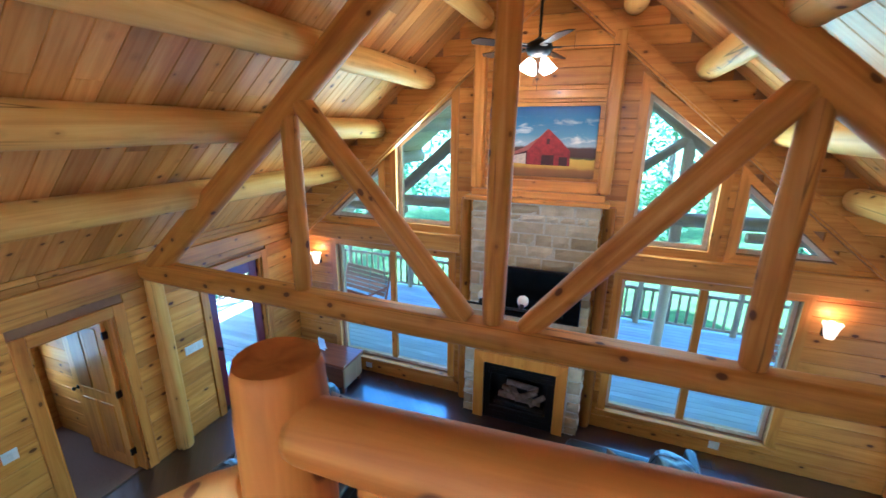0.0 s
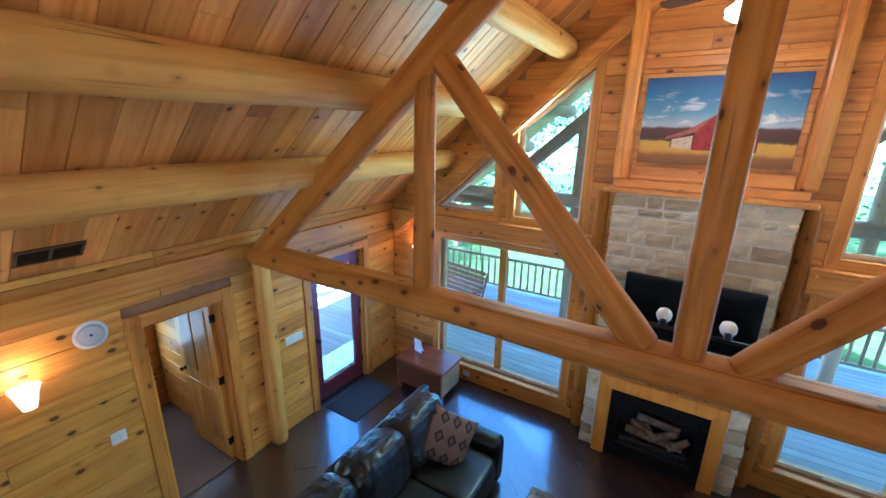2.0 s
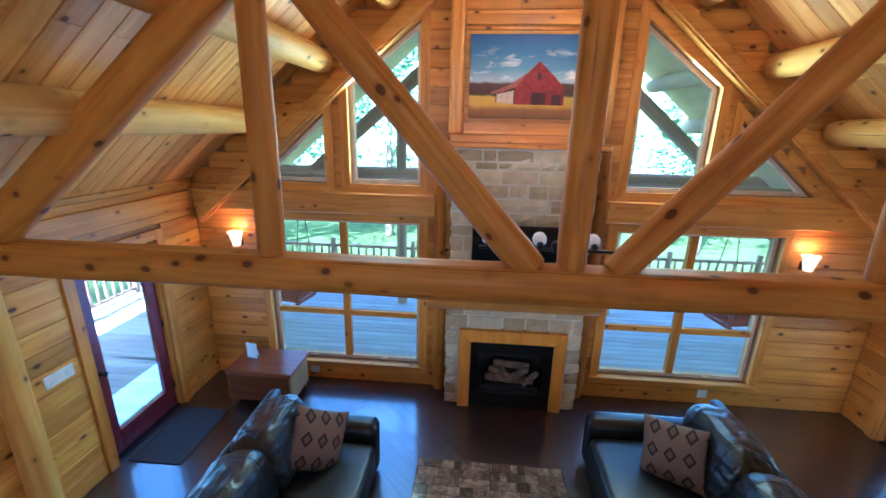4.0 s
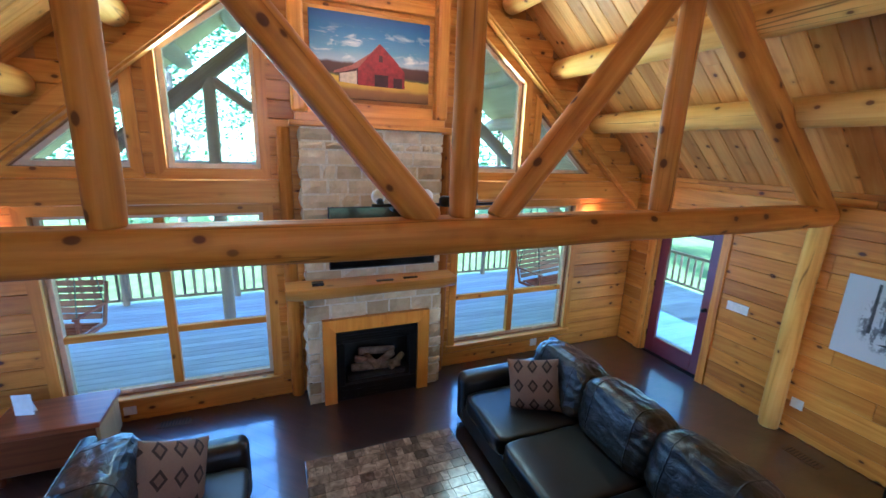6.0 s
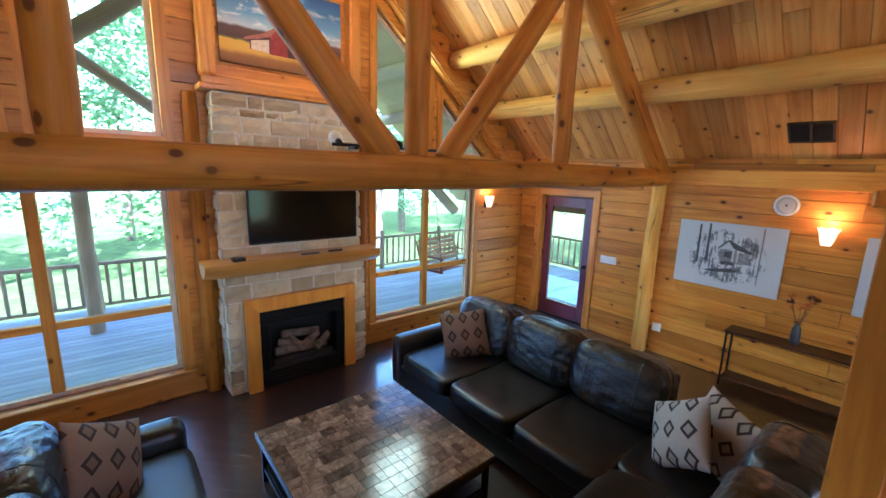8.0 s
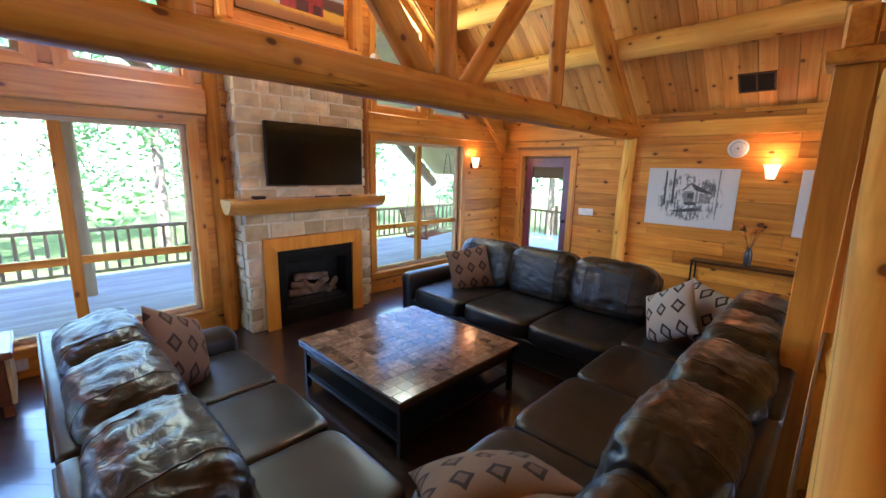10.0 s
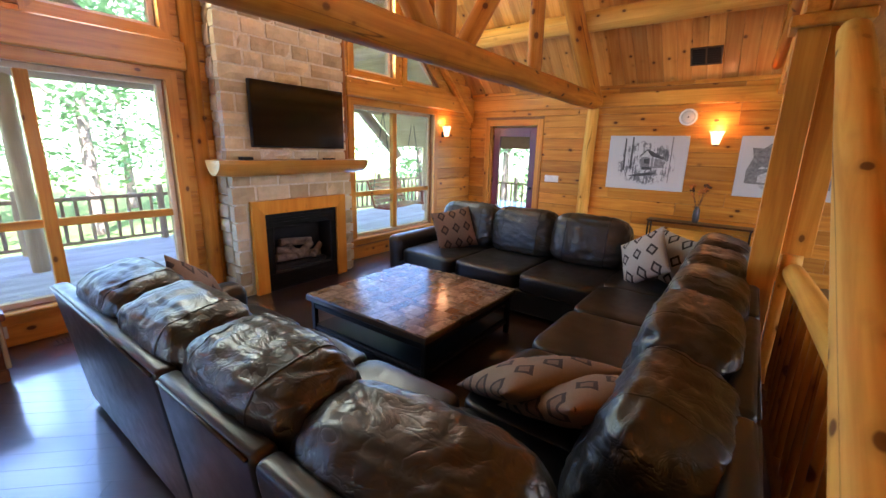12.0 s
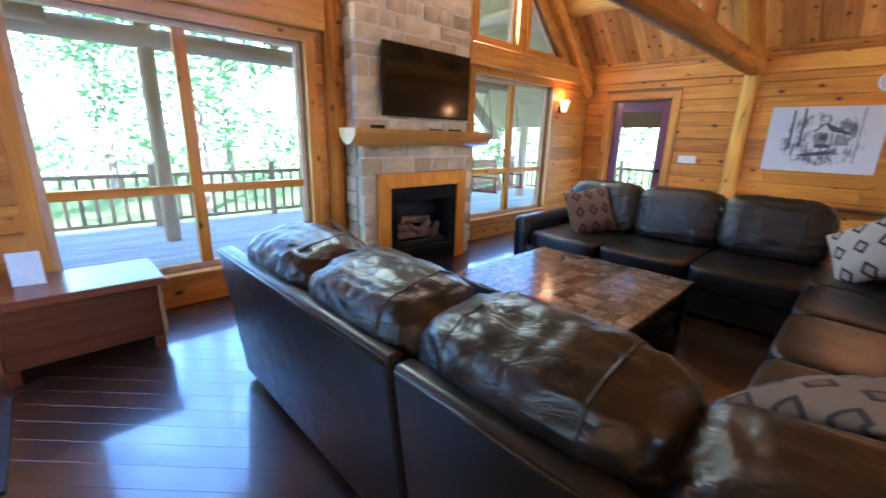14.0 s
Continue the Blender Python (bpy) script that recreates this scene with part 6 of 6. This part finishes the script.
for x in (-0.38, 0.32):
    for y in (-0.24, 0.17):
        part("foot", box(x, x + 0.06, y, y + 0.06, 0, 0.099, bevel=0.008), M_CEDAR, chest)
card = thing("notice_card", "white folded card standing on the chest", "card", pose(-3.47, 5.33, 0.51, 0, 0, -12))
part("panel", box(-0.075, 0.075, -0.012, -0.009, 0.0, 0.205), M_WHITE, card)
o = part("stand", box(-0.06, 0.06, -0.0015, 0.0015, 0, 0.17), M_WHITE, card)
o.matrix_basis = pose(0, 0.05, 0.0, 18)

# ---- throw pillows ----
def pillow_cloth(name, base, dark, pale):
    m, nodes, links, b = material(name, 0.9)
    tc = nodes.new("ShaderNodeTexCoord")
    sp = nodes.new("ShaderNodeSeparateXYZ")
    links.new(tc.outputs["Object"], sp.inputs[0])
    d = None
    for ax, f in ((0, 7.0), (2, 5.4)):
        mu = nodes.new("ShaderNodeMath")
        mu.operation = "MULTIPLY"
        mu.inputs[1].default_value = f
        links.new(sp.outputs[ax], mu.inputs[0])
        pp = nodes.new("ShaderNodeMath")
        pp.operation = "PINGPONG"
        pp.inputs[1].default_value = 0.5
        links.new(mu.outputs[0], pp.inputs[0])
        if d is None:
            d = pp.outputs[0]
        else:
            ad = nodes.new("ShaderNodeMath")
            links.new(d, ad.inputs[0])
            links.new(pp.outputs[0], ad.inputs[1])
            d = ad.outputs[0]
    r = ramp(nodes, [(0.0, pale), (0.21, dark), (0.36, base)])
    r.color_ramp.interpolation = "CONSTANT"
    links.new(d, r.inputs[0])
    weave = noise_tex(nodes, links, tc.outputs["Object"], 260, 2)
    wr = ramp(nodes, [(0.3, (0.75, 0.75, 0.75)), (0.7, (1.15, 1.15, 1.15))])
    links.new(weave, wr.inputs[0])
    links.new(mix(nodes, links, 1.0, r.outputs[0], wr.outputs[0], "MULTIPLY"), b.inputs["Base Color"])
    bump(nodes, links, weave, b, 0.4, 0.003)
    return m


M_PIL_B = pillow_cloth("brown_diamond_weave", (0.19, 0.12, 0.082), (0.03, 0.016, 0.014), (0.135, 0.082, 0.055))
M_PIL_G = pillow_cloth("grey_diamond_weave", (0.44, 0.40, 0.38), (0.04, 0.032, 0.032), (0.36, 0.32, 0.30))


def pillow_mesh(w, thick, seed, n=18):
    """A square stuffed cover in x and z with pointed corners and slightly drawn-in sides."""
    bm = bmesh.new()
    off = Vector((seed * 2.3, seed * 1.1, seed * 3.1))
    sides = []
    for s in (-1, 1):
        grid = {}
        for i in range(n + 1):
            for k in range(n + 1):
                if s > 0 and (i in (0, n) or k in (0, n)):
                    grid[i, k] = sides[0][i, k]
                    continue
                a, b = math.sin((i / n - 0.5) * math.pi), math.sin((k / n - 0.5) * math.pi)
                x = a * w / 2 * (1 - 0.07 * (1 - b * b))
                z = b * w / 2 * (1 - 0.07 * (1 - a * a))
                puff = ((1 - abs(a) ** 2.4) * (1 - abs(b) ** 2.4)) ** 0.55
                y = s * thick / 2 * puff * (1 + 0.16 * noise.noise(Vector((x * 7, z * 7, s)) + off))
                y += 0.008 * noise.noise(Vector((x * 16, z * 16, s * 2)) + off) * puff
                grid[i, k] = bm.verts.new((x, y, z))
        sides.append(grid)
        for i in range(n):
            for k in range(n):
                q = [grid[i, k], grid[i + 1, k], grid[i + 1, k + 1], grid[i, k + 1]]
                bm.faces.new(q if s < 0 else q[::-1])
    return bm


def pillow(m, cloth, label, seed, w=0.46):
    p = thing("throw_pillow", label, "pillow", m, group="throw pillows")
    part("cover", pillow_mesh(w + 0.03, 0.20, seed), cloth, p, smooth=True)


pillow(pose(1.04, 4.05, 0.67, 22, 10, 142), M_PIL_B, "brown throw pillow with woven diamonds against the arm", 1, 0.49)
pillow(pose(1.06, 1.84, 0.69, 30, 34, 72), M_PIL_G, "pale grey throw pillow with woven diamonds in the corner", 2)
pillow(pose(1.28, 1.66, 0.68, 18, -8, 56), M_PIL_G, "pale grey throw pillow with woven diamonds in the corner", 5)
pillow(pose(-2.06, 3.88, 0.66, 28, -30, -142), M_PIL_B, "brown throw pillow with woven diamonds against the arm", 3, 0.50)
pillow(pose(-1.46, 1.80, 0.60, 62, 0, -36), M_PIL_B, "brown throw pillow with woven diamonds lying on the seat", 4, 0.58)
pillow(pose(-1.50, 1.52, 0.62, 58, 4, -38), M_PIL_B, "brown throw pillow with woven diamonds lying on the seat", 6, 0.60)


# ---- boards, floor boards and tiles ----
def west_place(u, z):
    return pose(XW, u, z, 0, 0, 90)


def east_place(u, z):
    return pose(XE, u, z, 0, 0, -90)


def north_place(u, z):
    return pose(u, YN, z)


wh = [(DOOR_W[0] - 0.11, DOOR_W[1] + 0.11, -1, 2.21), (DOORWAY_W[0] - 0.12, DOORWAY_W[1] + 0.12, -1, 2.16)]
eh = [(DOOR_E[0] - 0.11, DOOR_E[1] + 0.11, -1, 2.21)]
clad(wall_west, -1.0, YN - 0.024, 0.0, EAVE, wh, M_WALL_Y, west_place, seed=2)
clad(wall_east, -3.0, YN - 0.024, 0.0, EAVE, eh, M_WALL_E, east_place, seed=3)


def gable_cuts():
    out = []
    for h in GABLE_HOLES:
        if abs(h[3] - h[4]) < 1e-6:
            out.append((h[0], h[1], h[2], h[3]))
            continue
        z = h[2]
        top = max(h[3], h[4])
        k = (h[4] - h[3]) / (h[1] - h[0])
        while z < top:
            z1 = min(z + 0.02, top)
            if k > 0:
                a, b = max(h[0], h[0] + (z - h[3]) / k), h[1]
            else:
                a, b = h[0], min(h[1], h[0] + (z - h[3]) / k)
            out.append((a, b, z, z1))
            z = z1
    return out


def gable_limit(z):
    half = (RIDGE - z) / PITCH - 0.02
    return max(XW + 0.024, XC - half), min(XE - 0.024, XC + half)


NB = 0.188
z = 0.0
rows = []
cuts = gable_cuts()
while z < RIDGE - 0.3:
    row_cuts = [(c[0], c[1], -9, 99) for c in cuts if c[2] < z + NB - 0.01 and c[3] > z + 0.01]
    if z < 3.1:
        row_cuts.append((SX0 + 0.02, SX1 - 0.02, -9, 99))
    clad(wall_north, 0, 0, z, z + NB, row_cuts, M_WALL_X, north_place, seed=int(z * 100), limit=gable_limit)
    z += NB

# diagonal floor boards
rf = random.Random(12)
BW = 0.125
fd = {}
ca = math.sqrt(0.5)
# along = (1,-1), across = (1,1)
def clip_line(c):
    """Where the line of boards at distance c from the origin crosses the room."""
    lo, hi = -99.0, 99.0
    for px, dx, a, b in ((c * ca, ca, XW, XE), (c * ca, -ca, YS + 2.6, YN)):
        t0, t1 = (a - px) / dx, (b - px) / dx
        lo, hi = max(lo, min(t0, t1)), min(hi, max(t0, t1))
    return lo, hi


near, rest_v, rest_f = 0, [], []
c = (XW + YS) * ca
while c < (XE + YN) * ca:
    lo, hi = clip_line(c)
    u = lo - rf.uniform(0, 0.8)
    while u < hi - 0.02:
        l = rf.choice((0.9, 1.3, 1.7))
        a, b = max(u, lo), min(u + l, hi)
        if b - a > 0.05:
            mid = (a + b) / 2
            x, y = c * ca + mid * ca, c * ca - mid * ca
            if XW < x < -0.3 and 1.0 < y < YN and near < 300:
                near += 1
                key = round(b - a, 2)
                if key not in fd:
                    fd[key] = plank_data("floor_board", key - 0.001, 0.02, BW - 0.0004, M_FLOOR, 0.0005)
                ob = new("floor_board", fd[key])
                ob.parent = floor
                ob.matrix_world = pose(x, y, -0.02, 0, 0, -45) @ pose(0, 0, 0, -90)
            else:
                m = pose(x, y, -0.02, 0, 0, -45)
                i = len(rest_v)
                e, hw, hl = 0.0012, BW / 2 - 0.0001, (b - a) / 2 - 0.0002
                for sx, sy, zz, d in [(-1, -1, 0, 0), (1, -1, 0, 0), (1, 1, 0, 0), (-1, 1, 0, 0), (-1, -1, 0.0197, 0), (1, -1, 0.0197, 0), (1, 1, 0.0197, 0), (-1, 1, 0.0197, 0), (-1, -1, 0.02, e), (1, -1, 0.02, e), (1, 1, 0.02, e), (-1, 1, 0.02, e)]:
                    rest_v.append(tuple(m @ Vector((sx * (hl - d * 0.3), sy * (hw - d), zz))))
                for f in ((0, 4, 5, 1), (1, 5, 6, 2), (2, 6, 7, 3), (3, 7, 4, 0), (4, 8, 9, 5), (5, 9, 10, 6), (6, 10, 11, 7), (7, 11, 8, 4), (8, 9, 10, 11)):
                    rest_f.append(tuple(i + q for q in f))
        u += l
    c += BW
M_FLOOR_REST = wood("dark_floor_wood_rest", "x", (0.018, 0.008, 0.006), (0.034, 0.015, 0.010), (0.055, 0.024, 0.016), 0.30, 0.0, 1.0, by="island", spread=0.3, relief=0.0, gloss=1.0)
M_FLOOR_REST.node_tree.nodes["Principled BSDF"].inputs["Coat IOR"].default_value = 1.75
M_FLOOR_REST.node_tree.nodes["Principled BSDF"].inputs["Coat Roughness"].default_value = 0.10
rest = new("floor_boards", raw_mesh("floor_boards", rest_v, rest_f, M_FLOOR_REST))
rest.parent = floor
tagged(rest, kind="stuff")

# table tiles in staggered rows
rtile = random.Random(8)
y = TY0 + 0.004
row = 0
tiles = {}
while y < TY1 - 0.02:
    w = 0.094
    x = TX0 + 0.004
    x -= 0.0 if row % 2 else 0.05
    while x < TX1 - 0.005:
        l = rtile.choice((0.06, 0.11, 0.16))
        a, b = max(x, TX0 + 0.004), min(x + l, TX1 - 0.004)
        if b - a > 0.012:
            key = round(b - a, 3)
            if key not in tiles:
                tiles[key] = plank_data("tile", key - 0.002, 0.006, w - 0.002, M_TILE, 0.0015)
            ob = new("tile", tiles[key])
            ob.parent = table
            ob.matrix_parent_inverse = tinv
            ob.matrix_basis = pose((a + b) / 2, y + w / 2, TZ - 0.006, -90)
        x += l
    y += w
    row += 1
